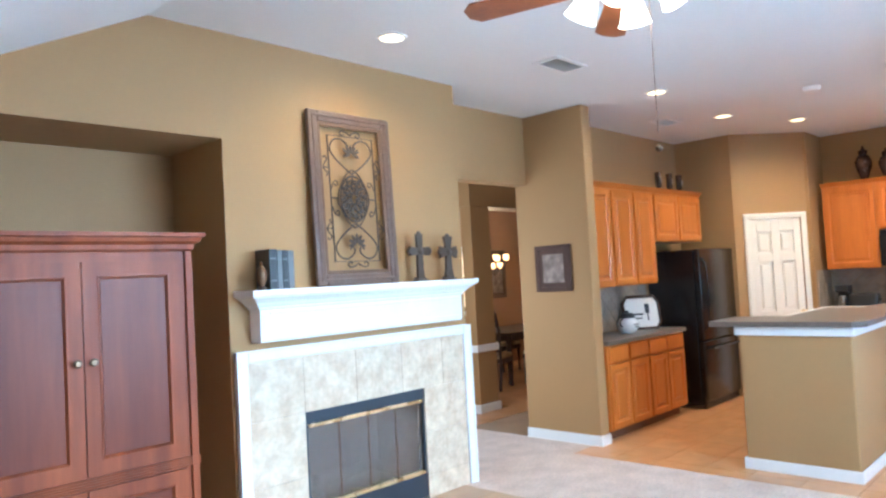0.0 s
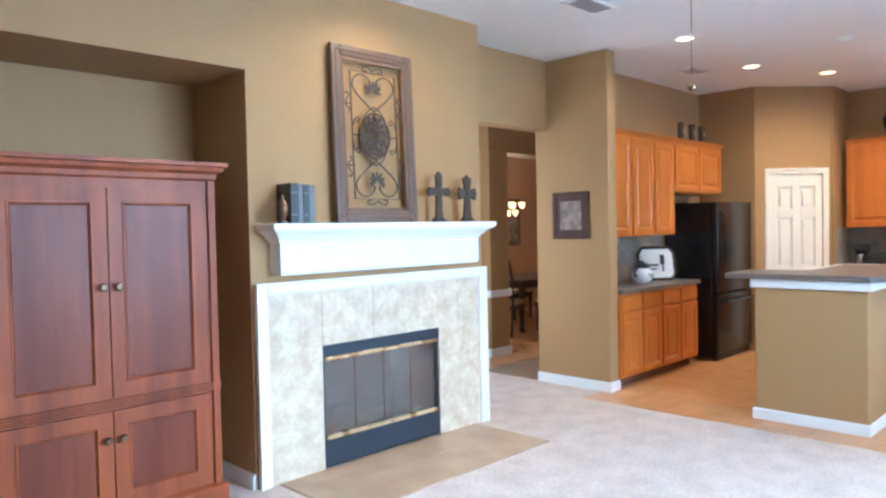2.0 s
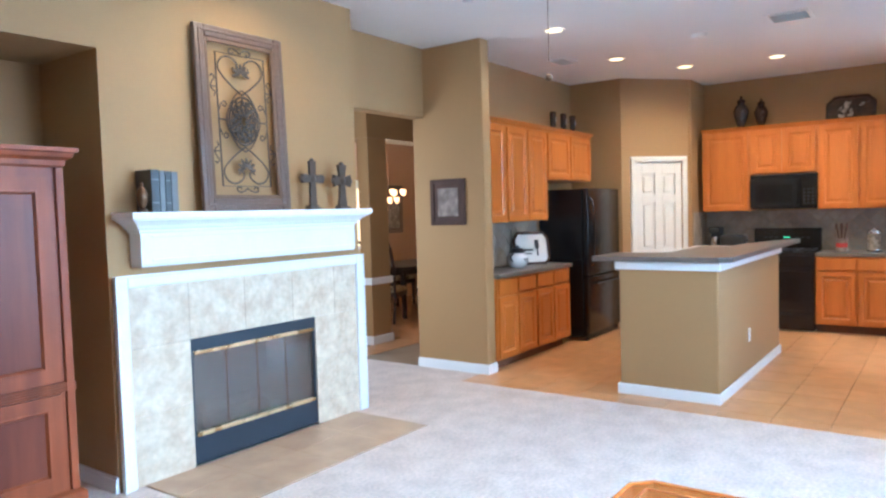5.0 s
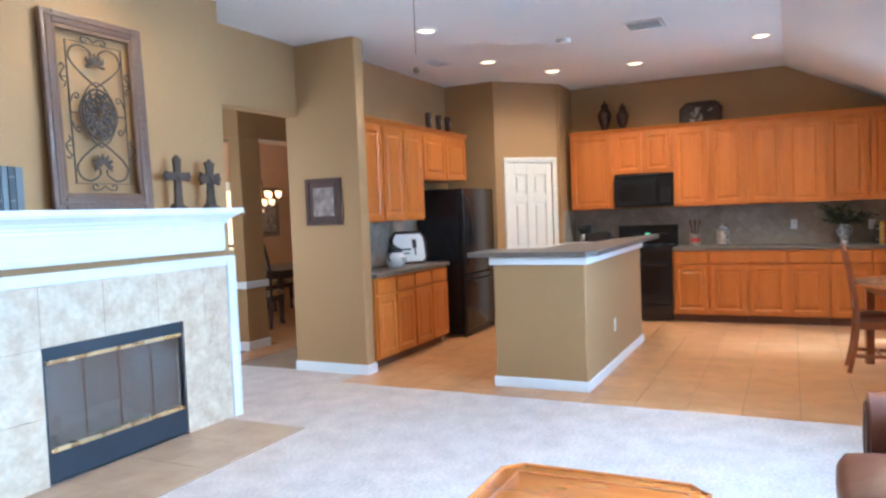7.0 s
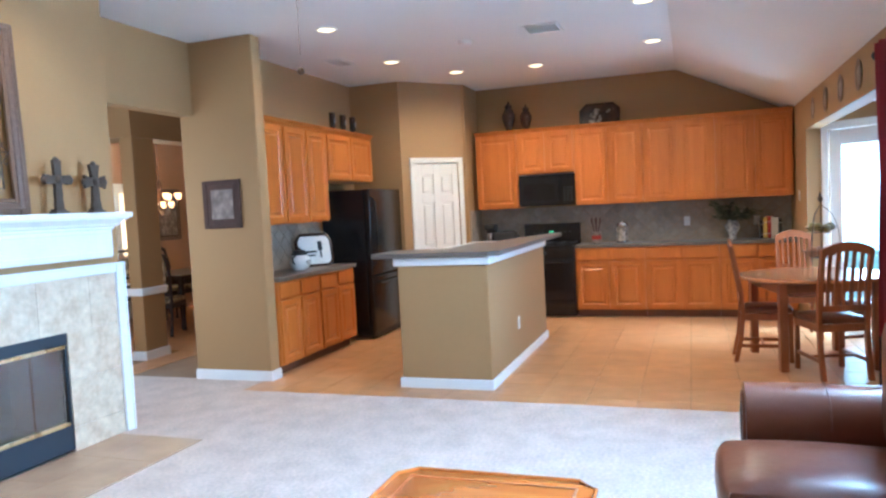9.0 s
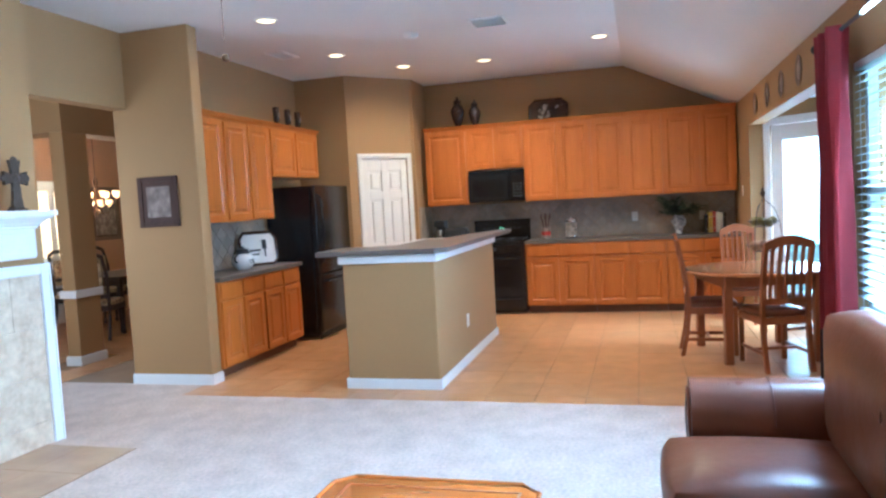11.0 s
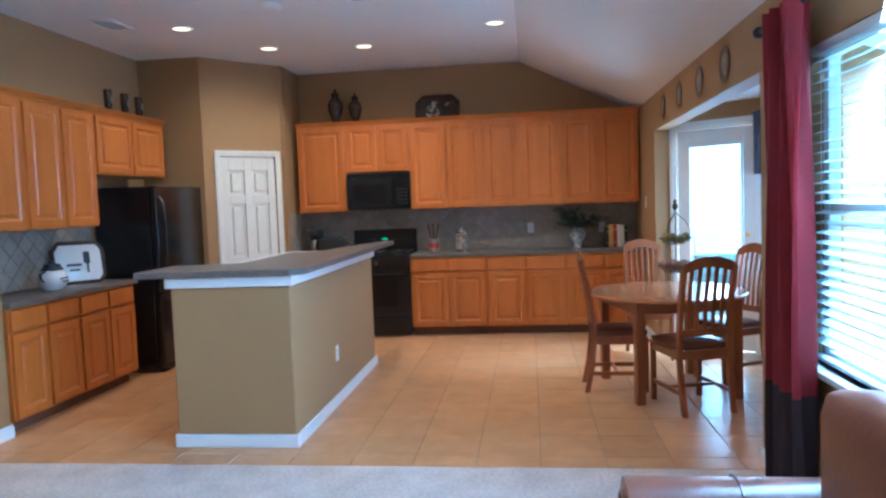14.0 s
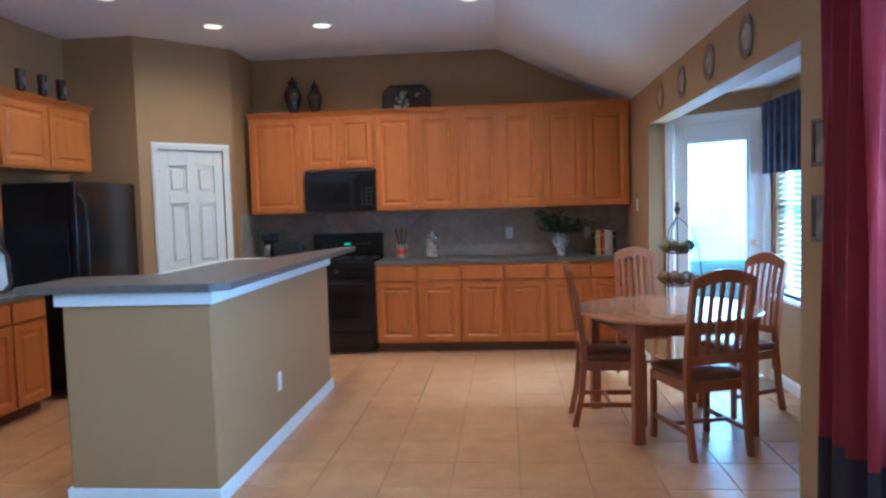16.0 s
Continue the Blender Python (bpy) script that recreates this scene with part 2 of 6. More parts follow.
# sunlight glows through the curtain's weave
cn_, cl_ = M_CURTAIN.node_tree.nodes, M_CURTAIN.node_tree.links
weave, sheer = cn_.new("ShaderNodeMixShader"), cn_.new("ShaderNodeBsdfTranslucent")
sheer.inputs["Color"].default_value = (0.75, 0.05, 0.09, 1)
weave.inputs["Fac"].default_value = 0.22
cl_.new(cn_["Principled BSDF"].outputs[0], weave.inputs[1])
cl_.new(sheer.outputs[0], weave.inputs[2])
cl_.new(weave.outputs[0], cn_["Material Output"].inputs["Surface"])
M_BULB = glowing("warm_lamp_glow", (1.0, 0.66, 0.26), 2.6)
M_SHADE = glowing("frosted_shade_glow", (1.0, 0.86, 0.66), 5.0)
M_AMBER = glowing("amber_shade_glow", (1.0, 0.52, 0.17), 3.2, (0.45, 0.2, 0.06))
# no lamp: light behind the hall door's glass is put in as emission
M_GLOWPANE = glowing("amber_glass_emission", (1.0, 0.62, 0.26), 1.6)
M_SCREEN = glowing("green_clock_digits", (0.1, 1.0, 0.35), 1.2)

# ---------------------------------------------------------------- mesh helpers


def add_box(bm, a, b, bevel=0.0, seg=1):
    t = bmesh.new()
    bmesh.ops.create_cube(t, size=1.0)
    lo, hi = [min(p, q) for p, q in zip(a, b)], [max(p, q) for p, q in zip(a, b)]
    for v in t.verts:
        v.co = Vector([lo[i] + (v.co[i] + 0.5) * (hi[i] - lo[i]) for i in range(3)])
    if bevel:
        bmesh.ops.bevel(t, geom=t.edges[:], offset=bevel, segments=seg, affect="EDGES", profile=0.5)
    merge(bm, t)
    return bm


def merge(bm, t, m=None):
    me = bpy.data.meshes.new("tmp")
    if m is not None:
        bmesh.ops.transform(t, matrix=m, verts=t.verts[:])
    t.to_mesh(me)
    t.free()
    bm.from_mesh(me)
    bpy.data.meshes.remove(me)


def box(a, b, bevel=0.0, seg=1):
    return add_box(bmesh.new(), a, b, bevel, seg)


def boxes(items, bevel=0.0):
    bm = bmesh.new()
    for a, b in items:
        add_box(bm, a, b, bevel)
    return bm


def prism(points, z0, z1, bevel=0.0):
    """An upright solid on a plan outline given counter-clockwise."""
    bm = bmesh.new()
    lo, hi = [bm.verts.new((x, y, z0)) for x, y in points], [bm.verts.new((x, y, z1)) for x, y in points]
    bm.faces.new(lo[::-1]), bm.faces.new(hi)
    k = len(points)
    for i in range(k):
        bm.faces.new((lo[i], lo[(i + 1) % k], hi[(i + 1) % k], hi[i]))
    if bevel:
        bmesh.ops.bevel(bm, geom=bm.edges[:], offset=bevel, segments=2, affect="EDGES", profile=0.5)
    return bm


def extrude_profile(points, x0, x1):
    """A profile in (y, z) drawn along x."""
    bm = prism(points, x0, x1)
    for v in bm.verts:
        v.co = Vector((v.co.z, v.co.x, v.co.y))
    bmesh.ops.recalc_face_normals(bm, faces=bm.faces[:])
    return bm


def lathe(profile, seg=20, m=None):
    """A turned body from (radius, height) pairs."""
    bm = bmesh.new()
    rings = [[bm.verts.new((r * math.cos(2 * math.pi * i / seg), r * math.sin(2 * math.pi * i / seg), z)) for i in range(seg)] for r, z in profile]
    for a, b in zip(rings, rings[1:]):
        for i in range(seg):
            bm.faces.new((a[i], a[(i + 1) % seg], b[(i + 1) % seg], b[i]))
    bm.faces.new(rings[0][::-1]), bm.faces.new(rings[-1])
    if m is not None:
        bmesh.ops.transform(bm, matrix=m, verts=bm.verts[:])
    return bm


def tube(points, r, seg=6, bm=None, closed=False):
    """A rod swept along points."""
    bm = bm or bmesh.new()
    pts = [Vector(p) for p in points]
    rings, k = [], len(pts)
    for i, p in enumerate(pts):
        d = (pts[(i + 1) % k] - pts[i - 1]) if closed else pts[min(i + 1, k - 1)] - pts[max(i - 1, 0)]
        d.normalize()
        side = d.cross(Vector((0.0, 1.0, 0.0)) if abs(d.y) < 0.9 else Vector((1.0, 0.0, 0.0))).normalized()
        up = side.cross(d)
        rings.append([bm.verts.new(p + r * (math.cos(2 * math.pi * j / seg) * side + math.sin(2 * math.pi * j / seg) * up)) for j in range(seg)])
    for i in range(k if closed else k - 1):
        a, b = rings[i], rings[(i + 1) % k]
        for j in range(seg):
            bm.faces.new((a[j], a[(j + 1) % seg], b[(j + 1) % seg], b[j]))
    if not closed:
        bm.faces.new(rings[0]), bm.faces.new(rings[-1][::-1])
    return bm


def arc(cx, cz, r, a0, a1, n=14, y=0.0, rz=None):
    return [(cx + r * math.cos(radians(a0 + (a1 - a0) * i / n)), y, cz + (rz or r) * math.sin(radians(a0 + (a1 - a0) * i / n))) for i in range(n + 1)]


def ball(r, m=None, seg=14):
    bm = bmesh.new()
    bmesh.ops.create_uvsphere(bm, u_segments=seg, v_segments=seg // 2 + 1, radius=r)
    if m is not None:
        bmesh.ops.transform(bm, matrix=m, verts=bm.verts[:])
    return bm


def inset_panel(a, b, rail, depth, raise_=0.0, face=(0, -1, 0), groove=0.008):
    """A slab whose front holds a frame, a sunk groove and a raised field."""
    bm = box(a, b)
    bm.normal_update()
    f = max(bm.faces, key=lambda q: q.normal.dot(Vector(face)))
    n = Vector(face)
    for width, sink in ((rail, 0.0), (groove, -depth), (0.022, 0.0), (0.012, raise_)):
        if sink == 0.0 and width == 0.022 and not raise_:
            break
        bmesh.ops.inset_region(bm, faces=[f], thickness=width, use_even_offset=True)
        for v in f.verts:
            v.co += n * sink
    return bm


def smooth(ob, angle=40):
    for p in ob.data.polygons:
        p.use_smooth = True
    ob.data.set_sharp_from_angle(angle=radians(angle))
    return ob


def solid(name, bm, material, soft=False):
    me = bpy.data.meshes.new(name)
    bmesh.ops.recalc_face_normals(bm, faces=bm.faces[:])
    bm.to_mesh(me)
    bm.free()
    me.materials.append(material)
    ob = new(name, me)
    return smooth(ob) if soft else ob


def part(name, bm, material, parent, label="", soft=False):
    ob = solid(name, bm, material, soft)
    ob.parent = parent
    return tagged(ob, label) if label else ob


def thing(name, m, label, category, group="", kind=""):
    ob = new(name)
    ob.empty_display_size = 0.1
    ob.matrix_world = m
    return tagged(ob, label, category, group, kind)


def structure(name, bm, material, label, category, soft=False):
    return tagged(solid(name, bm, material, soft), label, category, kind="structure")


# ---------------------------------------------------------------- the shell
CEIL, YF, YL, XW, WY = 3.09, 3.69, 3.92, 8.80, -1.349
YH, NB = 4.09, 4.34            # hall header, back of the niche
RIDGE_X, RIDGE_Y, LOW = 0.75, -0.045, 2.46
LOW_X, LOW_Y = RIDGE_X - 0.63 / 0.50, RIDGE_Y - 0.63 / 0.485
CH0, CH1 = 1.16, 3.18          # chimney breast
FB0, FB1, FBZ = 1.635, 2.665, 0.79   # firebox opening
EDGE = 4.27                    # carpet meets tile

structure("wall_north", boxes([((CH0, YF, 0), (FB0, 4.42, CEIL)), ((FB1, YF, 0), (CH1, 4.42, CEIL)), ((FB0, YF, FBZ), (FB1, 4.42, CEIL)),
                               ((FB0, 4.22, 0), (FB1, 4.42, FBZ))]), M_WALL, "tan painted wall above and beside the fireplace", "wall")
structure("wall_north_upper", boxes([((-0.5, YF, 2.455), (CH0, 4.42, CEIL + 0.1)), ((-2.4, YF, 0), (-0.5, 4.42, 2.6))]), M_WALL,
          "tan painted wall over the recessed niche", "wall")
structure("wall_niche", box((-0.5, NB, 0), (CH0, 4.42, 2.455)), M_WALL, "tan painted back wall of the niche", "wall")
structure("wall_header", box((CH1, YH, 2.43), (4.60, 4.23, CEIL)), M_WALL, "tan painted wall over the hall opening", "wall")
structure("wall_stub", box((4.60, 3.42, 0), (4.74, 4.23, CEIL), 0.012, 2), M_WALL, "tan painted wall end with rounded corners beside the kitchen", "wall")
structure("wall_kitchen", box((4.74, YL, 0), (7.62, 4.10, CEIL)), M_WALL, "tan painted kitchen wall behind the fridge", "wall")
structure("wall_pantry_side", box((7.491, 3.245, 0), (7.591, YL, CEIL)), M_WALL, "tan painted side wall of the pantry", "wall")
structure("wall_pantry_end", box((8.19, 2.61, 0), (XW, 2.71, CEIL)), M_WALL, "tan painted end wall of the pantry", "wall")
structure("wall_east", box((XW, WY - 0.14, 0), (8.92, 4.10, CEIL)), M_WALL, "tan painted wall behind the kitchen cabinets", "wall")
WT = 2.462
structure("wall_south", boxes([((-2.4, WY, 0), (0.95, WY - 0.14, WT)), ((0.95, WY, 0), (3.70, WY - 0.14, 0.725)), ((0.95, WY, 2.10), (3.70, WY - 0.14, WT)),
                               ((3.70, WY, 0), (4.36, WY - 0.14, WT)), ((4.36, WY, 2.115), (7.58, WY - 0.14, WT)),
                               ((7.58, WY, 0), (XW, WY - 0.14, WT))]), M_WALL, "tan painted window wall under the sloping ceiling", "wall")
structure("wall_west", box((-2.52, WY - 0.14, 0), (-2.4, 4.42, LOW + 0.1)), M_WALL, "plain tan wall", "wall")
PANTRY = pose(7.491, 3.245, 0, 0, 0, -40.8)
pw = boxes([((0, 0, 0), (0.18, 0.1, CEIL)), ((0.83, 0, 0), (0.934, 0.1, CEIL)), ((0.18, 0, 2.07), (0.83, 0.1, CEIL))])
bmesh.ops.transform(pw, matrix=PANTRY, verts=pw.verts[:])
structure("wall_pantry", pw, M_WALL, "tan painted diagonal wall round the pantry door", "wall")

# breakfast bay
BX, BY = 7.06, WY - 0.85      # back corner of the bay
DX, DY = 7.58 - BX, 0.71
DIAG = math.hypot(DX, DY)
BAYF = pose(BX, BY, 0, 0, 0, math.degrees(math.atan2(DY, DX)))   # local x from the back corner to the opening, room on local +y
bw = boxes([((0, 0, 0), (0.05, -0.12, 2.4)), ((0.82, 0, 0), (DIAG + 0.02, -0.12, 2.4)), ((0.05, 0, 2.10), (0.82, -0.12, 2.4))])
bmesh.ops.transform(bw, matrix=BAYF, verts=bw.verts[:])
structure("wall_bay_diagonal", bw, M_WALL, "tan painted angled bay wall round the patio door", "wall")
structure("wall_bay", boxes([((5.2, BY, 0), (5.96, BY - 0.12, 2.4)), ((6.96, BY, 0), (BX, BY - 0.12, 2.4)), ((5.96, BY, 0), (6.96, BY - 0.12, 0.70)),
                             ((5.96, BY, 2.12), (6.96, BY - 0.12, 2.4))]), M_WALL, "tan painted back wall of the bay", "wall")
structure("wall_bay_near", prism([(4.28, WY - 0.14), (4.36, WY - 0.14), (5.2, BY), (5.2, BY - 0.12), (5.12, BY - 0.12)][::-1], 0, 2.4), M_WALL,
          "tan painted angled bay wall", "wall")
structure("ceiling_bay", prism([(4.3, WY - 0.14), (4.3, BY - 0.18), (7.6, BY - 0.18), (7.6, WY - 0.14)], 2.32, 2.4), M_CEIL, "white bay ceiling", "ceiling")

SY = WY - 0.15
# vaulted ceiling: flat centre, slopes towards the window wall and the back
cb = bmesh.new()


def slab(*pts):
    cb.faces.new([cb.verts.new(p) for p in pts])


slab((RIDGE_X, RIDGE_Y, CEIL), (RIDGE_X, 4.42, CEIL), (8.92, 4.42, CEIL), (8.92, RIDGE_Y, CEIL))
slab((RIDGE_X, RIDGE_Y, CEIL), (8.92, RIDGE_Y, CEIL), (8.92, SY, CEIL - 0.485 * (RIDGE_Y - SY)), (LOW_X, SY, CEIL - 0.485 * (RIDGE_Y - SY)), (LOW_X, LOW_Y, LOW))
slab((RIDGE_X, RIDGE_Y, CEIL), (LOW_X, LOW_Y, LOW), (LOW_X, 4.42, LOW), (RIDGE_X, 4.42, CEIL))
slab((LOW_X, 4.42, LOW), (LOW_X, SY, LOW), (-2.5, SY, LOW), (-2.5, 4.42, LOW))
bmesh.ops.remove_doubles(cb, verts=cb.verts[:], dist=0.0005)
ceiling = structure("ceiling", cb, M_CEIL, "off-white vaulted ceiling with a flat centre", "ceiling")
thick = ceiling.modifiers.new("thickness", "SOLIDIFY")
thick.thickness, thick.offset = 0.1, -1.0
if ceiling.data.polygons[0].normal.z > 0:
    thick.offset = 1.0

# hall and dining room behind the opening
structure("ceiling_hall", box((3.0, 4.23, 2.95), (10.6, 8.2, 3.05)), M_CEIL, "white hall ceiling", "ceiling")
structure("wall_dining", box((3.0, 8.1, 0), (10.6, 8.22, 3.05)), M_DININGWALL, "terracotta painted dining room wall", "wall")
structure("wall_dining_east", box((10.5, 4.1, 0), (10.62, 8.1, 3.05)), M_DININGWALL, "terracotta painted dining room wall", "wall")
# the gap at y 4.55 to 5.25 is made up to hold the fill lamp
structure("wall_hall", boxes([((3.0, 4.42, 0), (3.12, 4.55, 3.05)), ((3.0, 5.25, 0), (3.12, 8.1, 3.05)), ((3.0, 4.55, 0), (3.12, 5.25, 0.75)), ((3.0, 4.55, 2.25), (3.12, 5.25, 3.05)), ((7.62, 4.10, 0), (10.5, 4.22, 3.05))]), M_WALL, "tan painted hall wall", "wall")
structure("wall_dining_beam", boxes([((5.22, 5.38, 2.40), (5.56, 8.1, 2.95)), ((5.56, 5.38, 2.40), (10.5, 5.7, 2.95))]), M_WALL, "tan painted beam over the hall column", "wall")
structure("hall_column", box((5.22, 5.38, 0), (5.56, 5.54, 2.40), 0.01, 2), M_WALL, "tan painted square hall column", "column")
structure("column_trim", boxes([((5.195, 5.355, 0.70), (5.585, 5.565, 0.78)), ((5.202, 5.362, 0), (5.578, 5.558, 0.10))], 0.006), M_TRIM, "white chair rail and base of the column", "trim")

# floors
S, X0, Y0 = 0.365, EDGE - 0.19, -2.335   # floor tile size and grid
structure("floor_carpet", boxes([((-2.4, WY - 0.14, -0.08), (EDGE, YF, 0)), ((-0.5, YF, -0.08), (CH0, NB, 0)), ((CH1, YF, -0.08), (4.60, 5.0, 0)), ((EDGE, Y0 + 16 * S, -0.08), (4.60, YF, 0))]), M_CARPET, "beige cut-pile carpet", "carpet")
floor_tiles = structure("floor_kitchen", boxes([((EDGE, BY - 0.18, -0.08), (8.92, YF, -0.006)), ((4.60, YF, -0.08), (8.92, 4.23, -0.006)), ((3.12, 5.0, -0.08), (10.5, 8.1, -0.002)), ((4.60, 4.23, -0.08), (10.5, 5.0, -0.002))]),
                        M_GROUT, "tan ceramic tile floor with tan grout", "tiled floor")
structure("ground", box((-60, -60, -0.5), (60, 60, -0.3)), M_LAWN, "lawn outside the windows, painted pale as if sunlit", "ground")

# skirting boards with a stepped top


def baseboard(name, x0, y0, x1, y1, out):
    """From (x0, y0) to (x1, y1) along a wall, standing out by the vector out."""
    t = boxes([((min(x0, x1, x0 + out[0], x1 + out[0]), min(y0, y1, y0 + out[1], y1 + out[1]), 0),
                (max(x0, x1, x0 + out[0], x1 + out[0]), max(y0, y1, y0 + out[1], y1 + out[1]), 0.075)),
               ((min(x0, x1, x0 + out[0] * .6, x1 + out[0] * .6), min(y0, y1, y0 + out[1] * .6, y1 + out[1] * .6), 0.075),
                (max(x0, x1, x0 + out[0] * .6, x1 + out[0] * .6), max(y0, y1, y0 + out[1] * .6, y1 + out[1] * .6), 0.09))])
    return structure(name, t, M_TRIM, "white painted wooden baseboard", "baseboard")


baseboard("baseboard", 4.60, 3.402, 4.60, 4.23, (-0.018, 0))
baseboard("baseboard", 4.60, 3.42, 4.74, 3.42, (0, -0.018))
baseboard("baseboard", -0.5, NB, CH0 - 0.02, NB, (0, -0.018))
baseboard("baseboard", CH0, YF, CH0, NB, (-0.018, 0))
baseboard("baseboard", CH1, YF, CH1, 4.42, (0.018, 0))
baseboard("baseboard", 3.70, WY, 4.36, WY, (0, 0.018))
baseboard("baseboard", 4.36, WY + 0.018, 4.36, WY - 0.14, (0.018, 0))
baseboard("baseboard", -2.4, WY, 3.70, WY, (0, 0.018))
baseboard("baseboard", 5.2, BY, BX, BY, (0, 0.018))
baseboard("baseboard", 7.58, WY, 8.2, WY, (0, 0.018))

# ---------------------------------------------------------------- fireplace


def rect_loft(steps, x0, x1, y_front, y_back):
    """Stacked rectangles (height, reach) against a wall, as a moulded shelf."""
    bm, rings = bmesh.new(), []
    for z, r in steps:
        rings.append([bm.verts.new(p) for p in ((x0 - r, y_back, z), (x0 - r, y_front - r, z), (x1 + r, y_front - r, z), (x1 + r, y_back, z))])
    for a, b in zip(rings, rings[1:]):
        for i in range(4):
            bm.faces.new((a[i], a[(i + 1) % 4], b[(i + 1) % 4], b[i]))
    bm.faces.new(rings[0][::-1]), bm.faces.new(rings[-1])
    return bm


fire = thing("fireplace", pose(0, 0, 0), "gas fireplace with cream stone surround, white trim and brass-edged glass doors", "fireplace")
crown = [(1.255, 0.0), (1.27, 0.006), (1.445, 0.006), (1.45, 0.018), (1.463, 0.02), (1.47, 0.035), (1.485, 0.045), (1.505, 0.07), (1.515, 0.088), (1.522, 0.09), (1.525, 0.105), (1.557, 0.105), (1.56, 0.10)]
part("mantel", rect_loft(crown, 1.30, 3.015, 3.585, YF), M_TRIM, fire, "white painted mantel shelf with crown moulding")
for z in (1.285, 1.418):
    part("panel_bead", box((1.36, 3.573, z), (2.98, 3.579, z + 0.012), 0.003, 2), M_TRIM, fire)
FY = YF - 0.045
for a, b in (((1.175, FY, 0), (1.245, YF, 1.205)), ((3.105, FY, 0), (3.175, YF, 1.205)), ((1.245, FY, 1.14), (3.105, YF, 1.205))):
    part("trim_board", box(a, b, 0.008, 2), M_TRIM, fire, "white painted surround trim")
for a, b in (((1.168, FY - 0.008, 0), (1.183, FY + 0.004, 1.212)), ((3.167, FY - 0.008, 0), (3.182, FY + 0.004, 1.212)), ((1.183, FY - 0.008, 1.197), (3.167, FY + 0.004, 1.212))):
    part("edge_bead", box(a, b, 0.004, 2), M_TRIM, fire)
part("tile_bed", boxes([((1.245, YF - 0.018, 0), (FB0, YF, 1.14)), ((FB1, YF - 0.018, 0), (3.105, YF, 1.14)), ((FB0, YF - 0.018, FBZ), (FB1, YF, 1.14))]), M_CREAMGROUT, fire)
SURROUND = [(1.245, FB0, 0.0, 0.40), (1.245, FB0, 0.40, FBZ), (FB1, 3.105, 0.0, 0.16), (FB1, 3.105, 0.16, 0.47), (FB1, 3.105, 0.47, FBZ)]
SURROUND += [(x0, x1, FBZ, 1.14) for x0, x1 in ((1.245, FB0), (FB0, 2.05), (2.05, 2.46), (2.46, 2.87), (2.87, 3.105))]
for x0, x1, z0, z1 in SURROUND:
    part("stone_tile", box((x0 + 0.001, YF - 0.028, z0 + 0.001), (x1 - 0.001, YF - 0.016, z1 - 0.001), 0.001), M_STONE, fire)
F0 = YF - 0.025
part("firebox", boxes([((FB0, F0 + 0.045, 0), (FB0 + 0.03, 4.20, FBZ)), ((FB1 - 0.03, F0 + 0.045, 0), (FB1, 4.20, FBZ)), ((FB0, 4.17, 0), (FB1, 4.21, FBZ)), ((FB0, F0 + 0.045, 0.10), (FB1, 4.2, 0.13)),
                       ((FB0, F0 + 0.045, FBZ - 0.03), (FB1, 4.2, FBZ))]), M_SOOT, fire, "sooty firebrick lining")
for a, c in (((FB0, F0, FBZ - 0.075), (FB1, F0 + 0.045, FBZ)), ((FB0, F0, 0.02), (FB1, F0 + 0.045, 0.19)), ((FB0, F0 + 0.005, 0.19), (FB0 + 0.02, F0 + 0.045, FBZ - 0.075)), ((FB1 - 0.02, F0 + 0.005, 0.19), (FB1, F0 + 0.045, FBZ - 0.075))):
    part("front_panel", box(a, c, 0.003), M_FIREFRONT, fire, "matt black metal fire front")
DW = (FB1 - FB0 - 0.044) / 4
for i in range(4):
    a = FB0 + 0.022 + i * DW
    pane = part("glass_door", box((a + 0.003, F0 + 0.02, 0.20), (a + DW - 0.003, F0 + 0.026, FBZ - 0.08)), M_FIREGLASS, fire, "smoked glass fire door")
    for e in (a, a + DW - 0.003):
        part("door_edge", box((e, F0 + 0.018, 0.20), (e + 0.003, F0 + 0.028, FBZ - 0.08)), M_BRONZE, pane)
    part("brass_rail", box((a, F0 - 0.007, FBZ - 0.10), (a + DW - 0.002, F0 + 0.017, FBZ - 0.075), 0.006, 2), M_BRASS, fire, "polished brass rail")
    part("brass_rail", box((a, F0 - 0.007, 0.185), (a + DW - 0.002, F0 + 0.017, 0.212), 0.006, 2), M_BRASS, fire, "polished brass rail")
for kx in (0.345, 0.555):
    grip = part("door_pull", tube([(FB0 + kx, F0 - 0.022, 0.205), (FB0 + kx + 0.13, F0 - 0.022, 0.205)], 0.011, 8), M_BRASS, fire, "brass bar pull", True)
    for e in (0.012, 0.118):
        part("stud", lathe([(0.009, 0), (0.009, 0.012), (0.013, 0.016), (0.011, 0.022)], 10, pose(FB0 + kx + e, F0 - 0.005, 0.205, 90)), M_BRONZE, grip, "", True)
for i in range(2):
    part("log", lathe([(0.045, 0), (0.055, 0.02), (0.05, 0.25), (0.056, 0.5), (0.045, 0.52)], 10, pose(FB0 + 0.24 + i * 0.06, 3.88 + i * 0.12, 0.19 + i * 0.06, 0, 90, 4 - i * 9)), M_SOOT, fire, "", True)
hearth = thing("hearth", pose(0, 0, 0), "tan tiled hearth set flush in the carpet", "hearth")
HX0, HX1, HY0, HY1 = 1.30, 3.04, 2.965, YF - 0.03
part("bed", box((HX0 - 0.004, HY0 - 0.004, 0), (HX1 + 0.004, HY1, 0.004)), M_GROUT, hearth)
